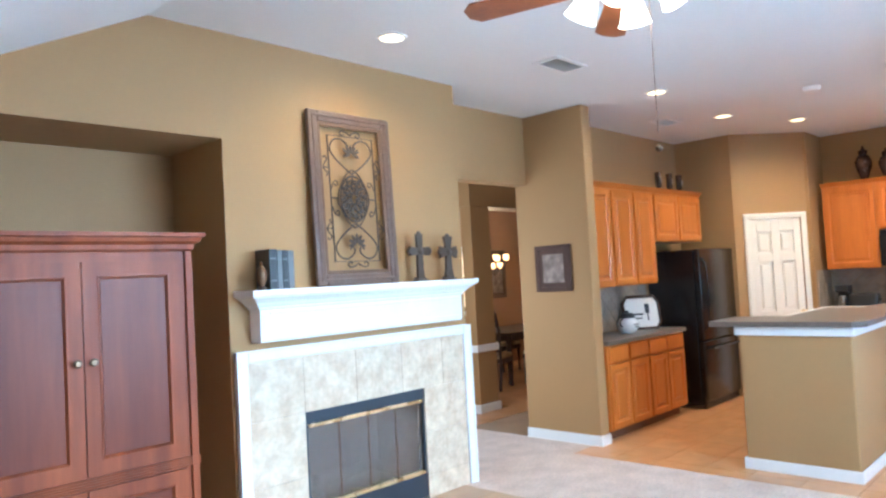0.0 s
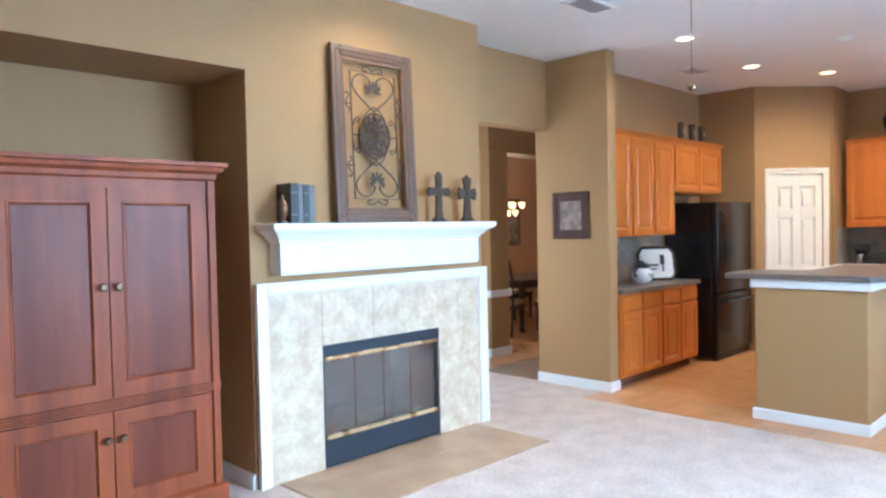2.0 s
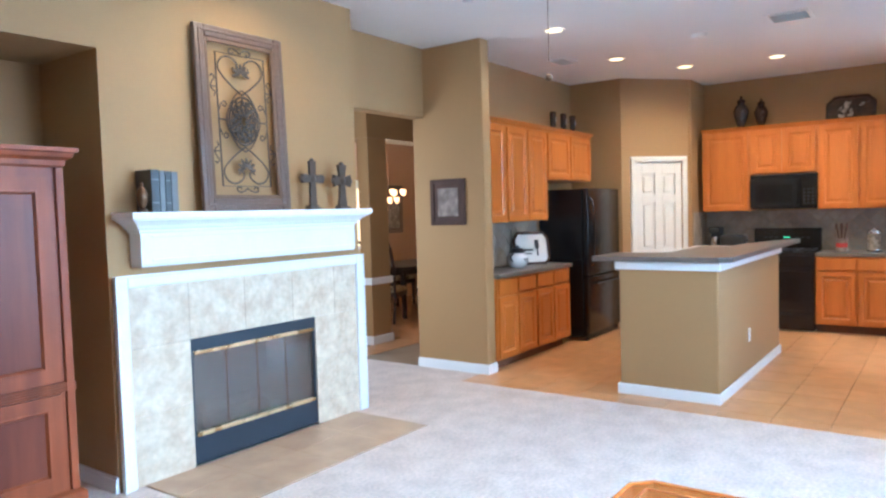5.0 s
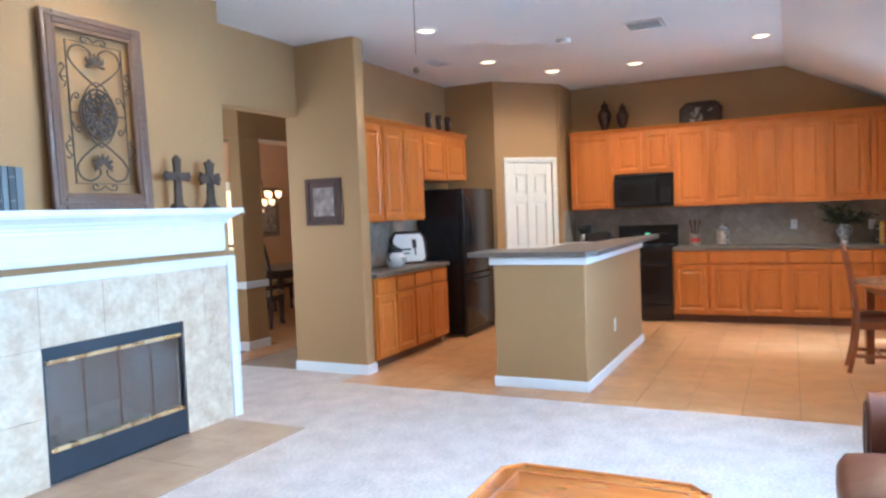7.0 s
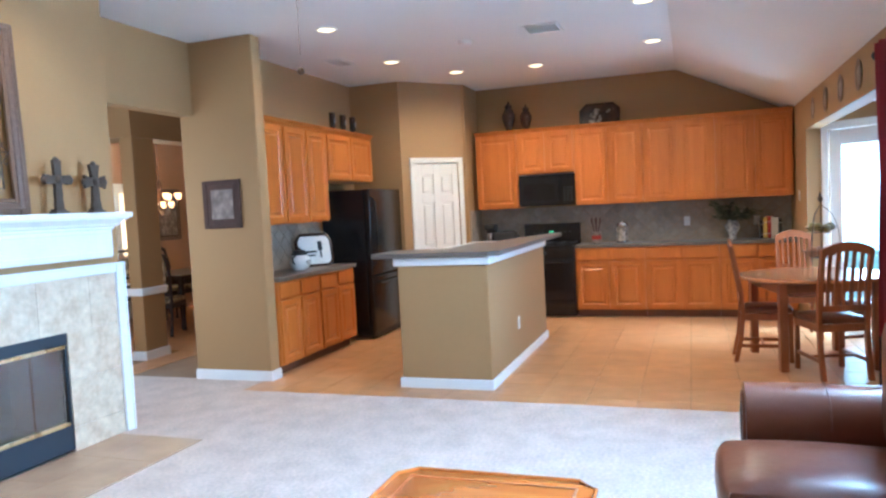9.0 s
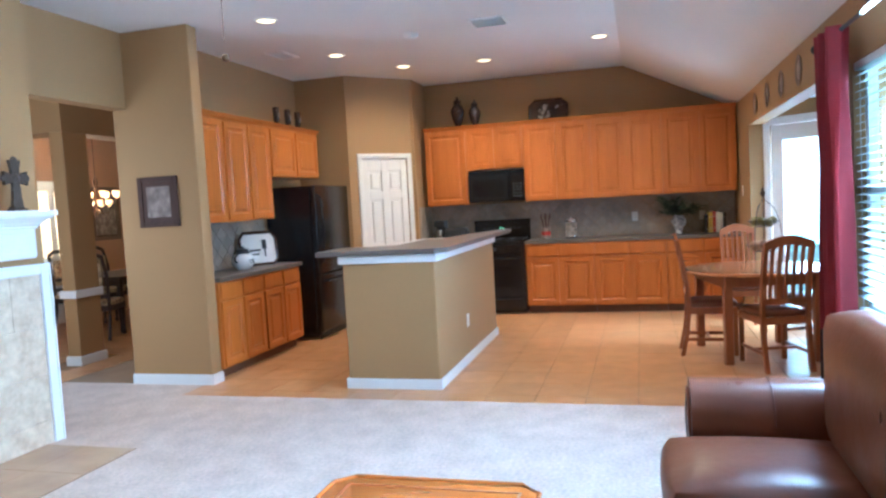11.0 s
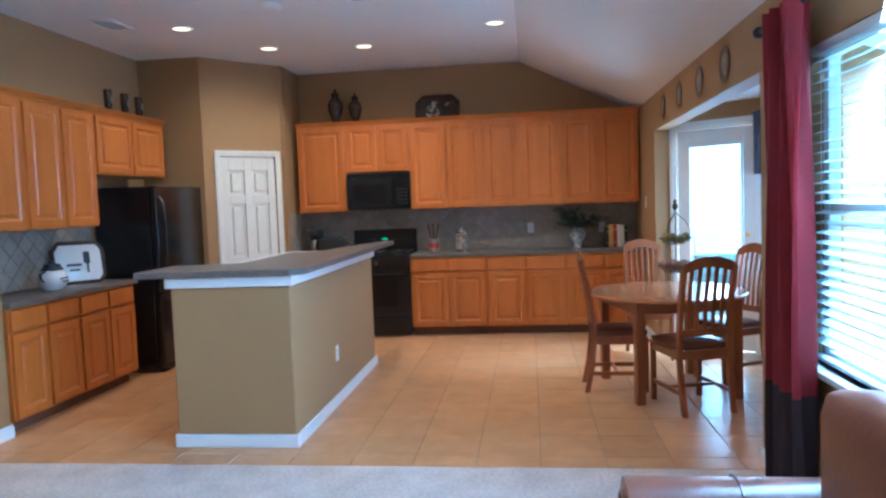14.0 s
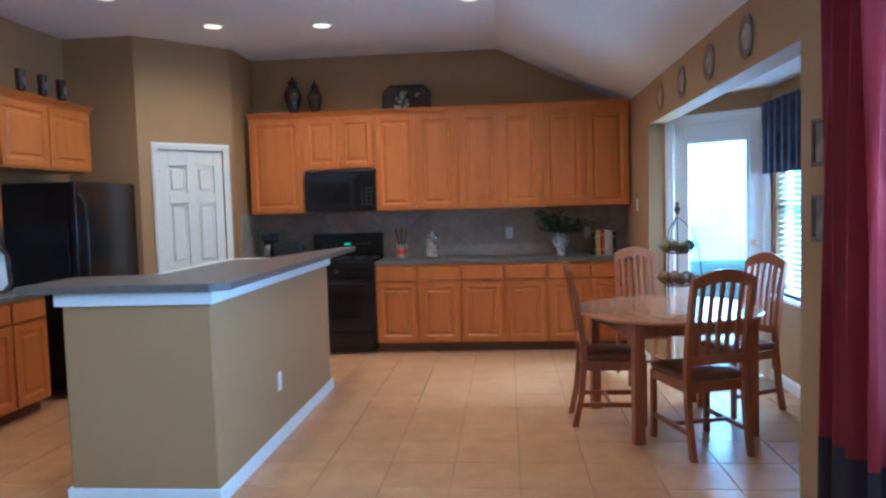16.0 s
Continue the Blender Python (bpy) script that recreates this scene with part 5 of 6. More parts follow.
ct = thing("coffee_table", pose(1.33, 0.545, 0), "orange varnished wooden coffee table with clipped corners", "coffee table")
C = 0.07
oct_ = [(-0.40 + C, -0.385), (0.40 - C, -0.385), (0.40, -0.385 + C), (0.40, 0.385 - C), (0.40 - C, 0.385), (-0.40 + C, 0.385), (-0.40, 0.385 - C), (-0.40, -0.385 + C)]
part("tabletop", prism(oct_, 0.415, 0.448, 0.008), M_COFFEE, ct, "", True)
part("inlay_border", boxes([((-0.33, -0.322, 0.447), (0.33, -0.312, 0.4505)), ((-0.33, 0.312, 0.447), (0.33, 0.322, 0.4505)), ((-0.33, -0.312, 0.447), (-0.32, 0.312, 0.4505)), ((0.32, -0.312, 0.447), (0.33, 0.312, 0.4505))]), M_OAK, ct, "darker inlaid border")
part("rim", tube([(x, y, 0.449) for x, y in oct_], 0.008, 6, closed=True), M_COFFEE, ct, "", True)
part("apron", boxes([((-0.34, -0.33, 0.34), (0.34, -0.31, 0.415)), ((-0.34, 0.31, 0.34), (0.34, 0.33, 0.415)), ((-0.34, -0.31, 0.34), (-0.32, 0.31, 0.415)), ((0.32, -0.31, 0.34), (0.34, 0.31, 0.415))], 0.003), M_COFFEE, ct)
for sx in (-1, 1):
    for sy in (-1, 1):
        part("leg", lathe([(0.022, 0), (0.03, 0.02), (0.022, 0.05), (0.035, 0.18), (0.026, 0.28), (0.034, 0.32), (0.034, 0.415)], 12, pose(sx * 0.31, sy * 0.30, 0)), M_COFFEE, ct, "", True)

# leather loveseat, front towards +y
lc = thing("leather_loveseat", pose(2.08, -0.72, 0), "brown leather loveseat with rolled arms, below the window", "sofa")
NEAR = 0.64


def cushion(a, b, r, n=4, puff=0.0):
    bm = box(a, b)
    bmesh.ops.subdivide_edges(bm, edges=bm.edges[:], cuts=5, use_grid_fill=True)
    c = (Vector(a) + Vector(b)) / 2
    hs = (Vector(b) - Vector(a)) / 2
    for v in bm.verts:
        q = [(v.co[i] - c[i]) / hs[i] for i in range(3)]
        core = Vector([max(-hs[i] + r, min(hs[i] - r, v.co[i] - c[i])) for i in range(3)])
        d = (v.co - c) - core
        if d.length > 1e-6:
            v.co = c + core + d.normalized() * r
        if puff:
            v.co += Vector((0, 0, puff * (1 - q[0] ** 2) * (1 - q[1] ** 2) * (1 if q[2] > 0 else 0)))
            v.co += Vector((0, puff * 0.6 * (1 - q[0] ** 2) * (1 - q[2] ** 2) * (1 if q[1] > 0 else 0), 0))
    return bm


part("base", box((-0.46 - NEAR, -0.42, 0.10), (0.46, 0.36, 0.30), 0.03, 3), M_LEATHER, lc, "", True)
for dx in (0, -NEAR):
    part("seat_cushion", cushion((-0.31 + dx, -0.28, 0.27), (0.31 + dx, 0.46, 0.45), 0.065, puff=0.03), M_LEATHER, lc, "plump leather seat cushion", True)
part("back_cushion", cushion((-0.31 - NEAR, -0.36, 0.42), (0.325, -0.14, 0.97), 0.085, puff=0.03), M_LEATHER, lc, "plump leather back cushion", True)
part("back_frame", box((-0.46 - NEAR, -0.48, 0.10), (0.46, -0.34, 0.90), 0.05, 4), M_LEATHER, lc, "", True)
for s in (-1, 1):
    ox = -NEAR if s < 0 else 0.0
    prof = [(s * (0.30 + 0.0), 0.12), (s * 0.52, 0.12), (s * 0.50, 0.40)] + [(s * (0.425 + 0.145 * math.cos(radians(a))), 0.485 + 0.160 * math.sin(radians(a))) for a in range(-25, 216, 15)] + [(s * 0.315, 0.38)]
    ab = prism(prof if s > 0 else prof[::-1], -0.36, 0.34)
    for v in ab.verts:
        v.co = Vector((v.co.x + ox, v.co.z, v.co.y))
    bmesh.ops.bevel(ab, geom=[e for e in ab.edges if len(e.link_faces) == 2 and e.calc_face_angle(0) > 1.2], offset=0.045, segments=4, affect="EDGES")
    a_ = part("arm", ab, M_LEATHER, lc, "rolled leather arm", True)
    part("front_scroll", tube([(ox + s * 0.425 + 0.098 * math.cos(radians(t)), 0.343, 0.48 + 0.122 * math.sin(radians(t))) for t in range(0, 360, 18)], 0.010, 6, closed=True), M_LEATHER, a_, "", True)
    pt = prism([(s * 0.425 + 0.07 * math.cos(radians(t)), 0.42 + 0.16 * math.sin(radians(t))) for t in range(0, 360, 20)], 0.338, 0.352)
    for v in pt.verts:
        v.co = Vector((v.co.x + ox, v.co.z, v.co.y))
    part("front_panel", pt, M_LEATHER, a_)
    part("seam", tube([(ox + s * 0.425 + 0.148 * math.cos(radians(t)), 0.02, 0.485 + 0.163 * math.sin(radians(t))) for t in range(0, 181, 15)], 0.004, 5), M_LEATHER, a_)
    # nothing is sunk here: a dark disc paints in the scroll's inner shade
    shade_disc = ball(1.0, pose(ox + s * 0.425, 0.352, 0.47) @ Matrix.Diagonal((0.034, 0.008, 0.10, 1)), 12)
    part("scroll_shade", shade_disc, M_DARKWOOD, a_, "dark disc painting the shade inside the arm scroll", True)
for sx in (-0.40 - NEAR, 0.40):
    for sy in (-0.40, 0.30):
        part("foot", lathe([(0.022, 0), (0.035, 0.03), (0.03, 0.08), (0.035, 0.11)], 12, pose(sx, sy, 0)), M_DARKWOOD, lc, "dark turned foot", True)

# ---------------------------------------------------------------- breakfast table
bt = thing("round_table", pose(5.95, -1.137, 0, 0, 0, 12), "round oak breakfast table with square legs", "dining table")
part("tabletop", lathe([(0.565, 0.728), (0.585, 0.735), (0.588, 0.748), (0.581, 0.758), (0.565, 0.76)], 56), M_TABLETOP, bt, "", True)
part("apron", boxes([((-0.36, -0.385, 0.64), (0.36, -0.365, 0.728)), ((-0.36, 0.365, 0.64), (0.36, 0.385, 0.728)), ((-0.385, -0.36, 0.64), (-0.365, 0.36, 0.728)), ((0.365, -0.36, 0.64), (0.385, 0.36, 0.728))], 0.003), M_OAK, bt)
for sx in (-1, 1):
    for sy in (-1, 1):
        part("leg", box((sx * 0.39 - 0.033, sy * 0.36 - 0.033, 0), (sx * 0.39 + 0.033, sy * 0.36 + 0.033, 0.728), 0.006, 2), M_OAK, bt)


def dining_chair():
    c = thing("dining_chair", pose(0, 0, 0), "red oak slat-back dining chair with padded seat at the table", "chair", "chairs round the breakfast table")
    part("seat", cushion((-0.22, -0.20, 0.425), (0.22, 0.23, 0.485), 0.028, puff=0.012), M_LEATHER, c, "dark red padded seat", True)
    part("seat_frame", boxes([((-0.215, 0.195, 0.37), (0.215, 0.22, 0.43)), ((-0.215, -0.205, 0.37), (0.215, -0.18, 0.43)), ((-0.22, -0.18, 0.37), (-0.195, 0.195, 0.43)), ((0.195, -0.18, 0.37), (0.22, 0.195, 0.43))], 0.004), M_OAK, c)
    for s in (-1, 1):
        part("front_leg", box((s * 0.205 - 0.019, 0.19, 0), (s * 0.205 + 0.019, 0.228, 0.43), 0.004), M_OAK, c)
        pts = [(-0.27, 0.0), (-0.225, 0.20), (-0.20, 0.43), (-0.215, 0.62), (-0.25, 0.82), (-0.295, 1.02)]
        bm = bmesh.new()
        rings = [[bm.verts.new((s * 0.205 + dx, y + dy, z)) for dx, dy in ((-0.018, -0.02), (0.018, -0.02), (0.018, 0.02), (-0.018, 0.02))] for y, z in pts]
        for a, b in zip(rings, rings[1:]):
            for i in range(4):
                bm.faces.new((a[i], a[(i + 1) % 4], b[(i + 1) % 4], b[i]))
        bm.faces.new(rings[0]), bm.faces.new(rings[-1])
        part("back_post", bm, M_OAK, c)
        part("side_stretcher", box((s * 0.205 - 0.011, -0.24, 0.13), (s * 0.205 + 0.011, 0.20, 0.16), 0.003), M_OAK, c)
    part("cross_stretcher", box((-0.20, -0.03, 0.135), (0.20, -0.01, 0.158), 0.003), M_OAK, c)
    K = 12
    outline = [(-0.224 + 0.448 * i / K, 1.02 + 0.055 * math.sin(math.pi * i / K)) for i in range(K + 1)] + [(0.224 - 0.448 * i / K, 0.955 + 0.045 * math.sin(math.pi * i / K)) for i in range(K + 1)]
    crest = prism(outline, -0.012, 0.012)
    for v in crest.verts:
        v.co = Vector((v.co.x, v.co.z - 0.287 - (v.co.y - 1.0) * 0.22, v.co.y))
    part("crest_rail", crest, M_OAK, c, "arched crest rail", True)
    low = box((-0.19, -0.226, 0.53), (0.19, -0.206, 0.58), 0.003)
    part("lower_rail", low, M_OAK, c)
    for i in range(5):
        x = -0.136 + i * 0.068
        bm = bmesh.new()
        rings = [[bm.verts.new((x + dx, y + dy, z)) for dx, dy in ((-0.015, -0.007), (0.015, -0.007), (0.015, 0.007), (-0.015, 0.007))] for y, z in ((-0.213, 0.575), (-0.225, 0.70), (-0.252, 0.85), (-0.285, 0.998))]
        for a, b in zip(rings, rings[1:]):
            for j in range(4):
                bm.faces.new((a[j], a[(j + 1) % 4], b[(j + 1) % 4], b[j]))
        part("slat", bm, M_OAK, c)
    return c


chair = dining_chair()
NARROW = Matrix.Diagonal((0.87, 0.96, 1.0, 1.0))
chair.matrix_world = pose(5.49, -1.21, 0, 0, 0, -74) @ NARROW
for x, y, a in ((5.98, -0.77, 180), (6.22, -1.67, 28), (7.06, -1.19, 94)):
    copy_thing(chair, pose(x, y, 0, 0, 0, a) @ NARROW)

fb = thing("fruit_basket", pose(6.12, -1.25, 0.76), "two-tier wire fruit stand holding fruit, on the table", "fruit stand")
part("stand", tube([(0, 0, 0.16), (0, 0, 0.62)], 0.004, 6), M_IRON, fb)
part("finial", lathe([(0.004, 0.60), (0.02, 0.62), (0.022, 0.645), (0.01, 0.66), (0.014, 0.675), (0.003, 0.69)], 12), M_IRON, fb, "", True)
for zr, r, h in ((0.34, 0.13, 0.05), (0.12, 0.155, 0.06)):
    w = bmesh.new()
    for k in range(3):
        rr_, zz = r * (1 - 0.25 * k), zr + h - h * k / 2
        tube([(rr_ * math.cos(2 * math.pi * i / 24), rr_ * math.sin(2 * math.pi * i / 24), zz) for i in range(24)], 0.003, 5, w, closed=True)
    for i in range(10):
        a = 2 * math.pi * i / 10
        tube([(r * math.cos(a), r * math.sin(a), zr + h), (r * 0.5 * math.cos(a), r * 0.5 * math.sin(a), zr), (0.0, 0.0, zr)], 0.0022, 5, w)
    part("basket", w, M_IRON, fb, "black wire basket", True)
for i in range(3):
    a = 2 * math.pi * i / 3 + 0.4
    part("leg", tube([(0.14 * math.cos(a), 0.14 * math.sin(a), 0.0), (0.155 * math.cos(a), 0.155 * math.sin(a), 0.18), (0.13 * math.cos(a), 0.13 * math.sin(a), 0.39), (0.09 * math.cos(a), 0.09 * math.sin(a), 0.50), (0.01 * math.cos(a), 0.01 * math.sin(a), 0.58)], 0.0035, 6), M_IRON, fb)
for i in range(7):
    a = 2 * math.pi * i / 7
    tagged(solid("apple", ball(0.036, pose(6.12 + 0.075 * math.cos(a) * (i > 0), -1.25 + 0.075 * math.sin(a) * (i > 0), 0.76 + 0.38 + 0.015 * (i % 2)), 12), M_FRUIT, True), "green and yellow apple in the wire basket", "fruit", "apples")
for i in range(6):
    a = 2 * math.pi * i / 6
    tagged(solid("potato", ball(1.0, pose(6.12 + 0.08 * math.cos(a), -1.25 + 0.08 * math.sin(a), 0.76 + 0.175, 0, 0, i * 40) @ Matrix.Diagonal((0.058, 0.042, 0.04, 1)), 12), M_POTATO, True), "brown potato in the lower wire basket", "vegetable", "potatoes")

# plates over the bay
for x in (5.02, 5.68, 6.36, 7.05):
    p = thing("wall_plate", pose(x, WY, 2.279, 0, 0, 180), "round patterned plate hung over the bay opening", "plate", "plates over the bay")
    part("rim", lathe([(0.06, 0.0), (0.11, 0.008), (0.112, 0.011), (0.10, 0.011), (0.068, 0.006)], 28, pose(0, 0, 0, 90)), M_ARTFRAME, p, "dark patterned rim", True)
    part("centre", lathe([(0.066, 0.006), (0.060, 0.0085)], 24, pose(0, 0, 0, 90)), M_PLATE, p, "brown patterned plate centre")

# ---------------------------------------------------------------- things on the worktops and cabinets


def pot(name, m, profile, material, label, category, group="", seg=20):
    o = thing(name, m, label, category, group)
    part("body", lathe(profile, seg), material, o, "", True)
    return o


VASE = [(0.045, 0), (0.05, 0.02), (0.035, 0.05), (0.075, 0.17), (0.082, 0.23), (0.055, 0.29), (0.035, 0.31), (0.045, 0.33)]
for y, s in ((2.11, 1.12), (1.875, 0.98)):
    v = pot("lidded_jar", pose(8.62, y, 2.424) @ Matrix.Diagonal((s, s, s, 1)), VASE, M_DARKVASE, "tall black lacquered lidded jar on the cabinets", "jar", "jars on the cabinets")
    part("lid", lathe([(0.046, 0.33), (0.04, 0.35), (0.012, 0.365), (0.014, 0.385), (0.004, 0.40)], 18), M_DARKVASE, v, "", True)
tr_ = thing("serving_tray", pose(8.62, 1.155, 2.424, 0, 0, -90) @ pose(0, 0, 0, -14) @ Matrix.Diagonal((1.1, 1.1, 1.1, 1)), "black octagonal tray painted with flowers, leaning above the cabinets", "tray")
o8 = [(0.0, 0.07), (0.07, 0.0), (0.38, 0.0), (0.45, 0.07), (0.45, 0.22), (0.38, 0.29), (0.07, 0.29), (0.0, 0.22)]
tb = prism(o8, 0, 0.012)
for v in tb.verts:
    v.co = Vector((v.co.x, v.co.z, v.co.y))
part("board", tb, M_DARKVASE, tr_)
part("rim", tube([(x, -0.006, z) for x, z in o8], 0.012, 6, closed=True), M_DARKVASE, tr_, "", True)
random.seed(4)
for i in range(14):
    part("painted_flower", ball(1.0, pose(0.225 + random.uniform(-0.12, 0.12), -0.006, 0.14 + random.uniform(-0.07, 0.08), 0, random.uniform(0, 180), 0) @ Matrix.Diagonal((random.uniform(0.018, 0.035), 0.004, random.uniform(0.012, 0.02), 1)), 8), M_PLATE, tr_, "painted cream flower")
for x in (6.61, 6.88, 7.13):
    c = thing("candle_holder", pose(x, 3.72, 2.374), "dark goblet candle holder above the cabinets", "candle holder", "candle holders")
    part("stem", lathe([(0.032, 0), (0.033, 0.01), (0.010, 0.02), (0.009, 0.08), (0.015, 0.09)], 16), M_DARKVASE, c, "", True)
    part("cup", lathe([(0.015, 0.09), (0.034, 0.11), (0.038, 0.27), (0.034, 0.275)], 18), M_DARKVASE, c, "", True)
    part("band", boxes([((-0.014, -0.042, 0.15), (0.014, -0.034, 0.21))], 0.004), M_PLATE, c)

py = thing("serving_platter", pose(6.0, 3.70, 0.925, 0, 0, -38) @ pose(0, 0, 0, -12), "white square platter with black rim, propped on the worktop", "platter")
pl = prism([(-0.19, 0.05), (-0.15, 0.0), (0.15, 0.0), (0.19, 0.05), (0.19, 0.27), (0.15, 0.33), (-0.15, 0.33), (-0.19, 0.27)], -0.018, 0.0, 0.006)
for v in pl.verts:
    v.co = Vector((v.co.x, v.co.z, v.co.y))
part("plate", pl, M_CERAMIC, py, "", True)
part("dark_rim", tube([(x, -0.012, z) for x, z in ((-0.20, 0.05), (-0.15, -0.005), (0.15, -0.005), (0.20, 0.05), (0.20, 0.27), (0.15, 0.34), (-0.15, 0.34), (-0.20, 0.27))], 0.020, 8, closed=True), M_DARKVASE, py, "", True)
part("painted_figure", boxes([((0.04, -0.022, 0.16), (0.09, -0.018, 0.26)), ((0.06, -0.022, 0.08), (0.075, -0.018, 0.16)), ((-0.10, -0.022, 0.14), (0.02, -0.018, 0.16)), ((-0.08, -0.022, 0.10), (0.0, -0.018, 0.115))], 0.004), M_FIREBLACK, py, "black painted motif")
ck = pot("cookie_jar", pose(5.55, 3.63, 0.917), [(0.065, 0), (0.10, 0.04), (0.108, 0.09), (0.09, 0.14), (0.07, 0.155)], M_CERAMIC, "round white ceramic cookie jar with black lid", "jar")
part("lid", lathe([(0.078, 0.155), (0.08, 0.17), (0.065, 0.178), (0.06, 0.20), (0.02, 0.21), (0.018, 0.225), (0.006, 0.232)], 20), M_FIREBLACK, ck, "black lid", True)
part("painted_motif", boxes([((-0.05, -0.108, 0.085), (0.045, -0.098, 0.097)), ((-0.03, -0.108, 0.062), (0.05, -0.1, 0.073))], 0.003), M_FIREBLACK, ck, "black painted motif")
part("handle", tube([(-0.095, 0, 0.07), (-0.135, 0, 0.09), (-0.14, 0, 0.13), (-0.085, 0, 0.15)], 0.010, 8), M_FIREBLACK, ck, "black handle", True)
kl = pot("oil_bottle", pose(5.0, 3.74, 0.917), [(0.035, 0), (0.037, 0.16), (0.014, 0.21), (0.014, 0.26), (0.017, 0.265)], M_FIREBLACK, "dark glass oil bottle on the worktop", "bottle")
part("cap", lathe([(0.016, 0.265), (0.016, 0.29)], 12), M_FIREBLACK, kl)

cr_ = pot("utensil_crock", pose(8.5, 0.985, 0.927), [(0.055, 0), (0.058, 0.02), (0.06, 0.14), (0.065, 0.15)], M_PLATE, "cream crock with red band holding wooden utensils", "crock")
part("band", lathe([(0.0605, 0.05), (0.0615, 0.10)], 20), M_BOOKRED, cr_, "red painted band")
for i in range(6):
    a = i * 1.05
    u = part("utensil", tube([(0.02 * math.cos(a), 0.02 * math.sin(a), 0.10), (0.055 * math.cos(a), 0.055 * math.sin(a), 0.27)], 0.006, 6), M_WOODTOOL, cr_)
    part("utensil_head", ball(1.0, pose(0.063 * math.cos(a), 0.063 * math.sin(a), 0.295) @ Matrix.Diagonal((0.026, 0.012, 0.04, 1)), 10), M_WOODTOOL, u, "", True)
cn = pot("glass_canister", pose(8.5, 0.66, 0.927), [(0.068, 0), (0.07, 0.01), (0.07, 0.22)], M_PLATE, "patterned canister with metal rings and lid", "canister")
for z in (0.0, 0.205):
    part("metal_ring", lathe([(0.073, z), (0.075, z + 0.01), (0.073, z + 0.025)], 20), M_CHROME, cn, "", True)
part("lid", lathe([(0.07, 0.23), (0.066, 0.245), (0.02, 0.252), (0.016, 0.27)], 20), M_CHROME, cn, "bright metal lid", True)
to = thing("toaster", pose(8.55, 2.19, 0.927, 0, 0, -90), "black and steel toaster on the worktop", "toaster")
part("body", box((-0.15, -0.10, 0.01), (0.15, 0.10, 0.20), 0.03, 3), M_TOAST, to, "", True)
part("slots", boxes([((-0.11, -0.045, 0.198), (0.11, -0.015, 0.203)), ((-0.11, 0.015, 0.198), (0.11, 0.045, 0.203))]), M_FIREBLACK, to)
part("lever", box((0.148, -0.02, 0.12), (0.17, 0.02, 0.14), 0.004), M_FIREBLACK, to)
part("feet", box((-0.13, -0.08, 0), (0.13, 0.08, 0.012)), M_FIREBLACK, to)
cb_ = thing("coffee_maker", pose(8.6, 2.42, 0.927, 0, 0, -90), "black coffee maker with steel jug on the worktop", "coffee maker")
part("body", boxes([((-0.07, 0.0, 0), (0.07, 0.10, 0.30)), ((-0.07, -0.10, 0.22), (0.07, 0.0, 0.30)), ((-0.07, -0.10, 0), (0.07, 0.0, 0.025))], 0.01), M_FIREBLACK, cb_)
part("jug", lathe([(0.045, 0.03), (0.055, 0.08), (0.05, 0.15), (0.04, 0.18)], 16, pose(0, -0.05, 0)), M_CHROME, cb_, "steel jug", True)

pv = pot("plant_vase", pose(8.5, -0.65, 0.927), [(0.045, 0), (0.05, 0.015), (0.035, 0.04), (0.085, 0.13), (0.088, 0.17), (0.055, 0.22), (0.06, 0.24)], M_BLUEWARE, "blue and white china vase of dark green foliage", "vase")
random.seed(11)
for i in range(38):
    a, l = random.uniform(0, 6.28), random.uniform(0.10, 0.27)
    e = random.uniform(0.1, 1.0)
    tip = (l * math.cos(a) * math.cos(e) * (0.55 if math.cos(a) > 0 else 1), l * math.sin(a) * math.cos(e) * 1.2, 0.25 + l * math.sin(e))
    st = part("stem", tube([(0, 0, 0.22), (tip[0] * 0.4, tip[1] * 0.4, 0.22 + (tip[2] - 0.22) * 0.7), tip], 0.0025, 4), M_LEAF, pv)
    for k in range(4):
        f = 0.45 + 0.18 * k
        p0 = Vector((tip[0] * f, tip[1] * f, 0.22 + (tip[2] - 0.22) * min(1, f * 1.1)))
        d = Vector((math.cos(a + random.uniform(-1.2, 1.2)), math.sin(a + random.uniform(-1.2, 1.2)), random.uniform(-0.2, 0.6))).normalized()
        sd_ = d.cross(Vector((0, 0, 1))).normalized()
        L = random.uniform(0.07, 0.12)
        lb = bmesh.new()
        vs = [lb.verts.new(p0 + d * u + sd_ * w_ + Vector((0, 0, -0.01 * (u / L) ** 2 - 0.004 * abs(w_) / 0.02))) for u, w_ in ((0, 0), (L * 0.4, 0.03), (L, 0), (L * 0.4, -0.03))]
        mid = lb.verts.new(p0 + d * L * 0.45 + Vector((0, 0, 0.006)))
        for q in range(4):
            lb.faces.new((vs[q], vs[(q + 1) % 4], mid))
        part("leaf", lb, M_LEAF, st)
y = -0.96
for i, (w, h, mt, lb_) in enumerate(((0.03, 0.22, M_BOOKBLACK, "black cookbook upright on the worktop"), (0.045, 0.25, M_BOOKYELLOW, "yellow cookbook upright on the worktop"), (0.035, 0.26, M_BOOKRED, "red cookbook upright on the worktop"),
                                     (0.04, 0.25, M_BOOKCREAM, "cream cookbook upright on the worktop"), (0.03, 0.235, M_BOOKCREAM, "cream cookbook upright on the worktop"), (0.035, 0.24, M_BOOKBLACK, "black cookbook upright on the worktop"))):
    book(pose(8.46, y, 0.927, 0, 0, -90), w, 0.19, h, mt, lb_, "cookbooks", M_BOOKCREAM)
    y -= w + 0.004

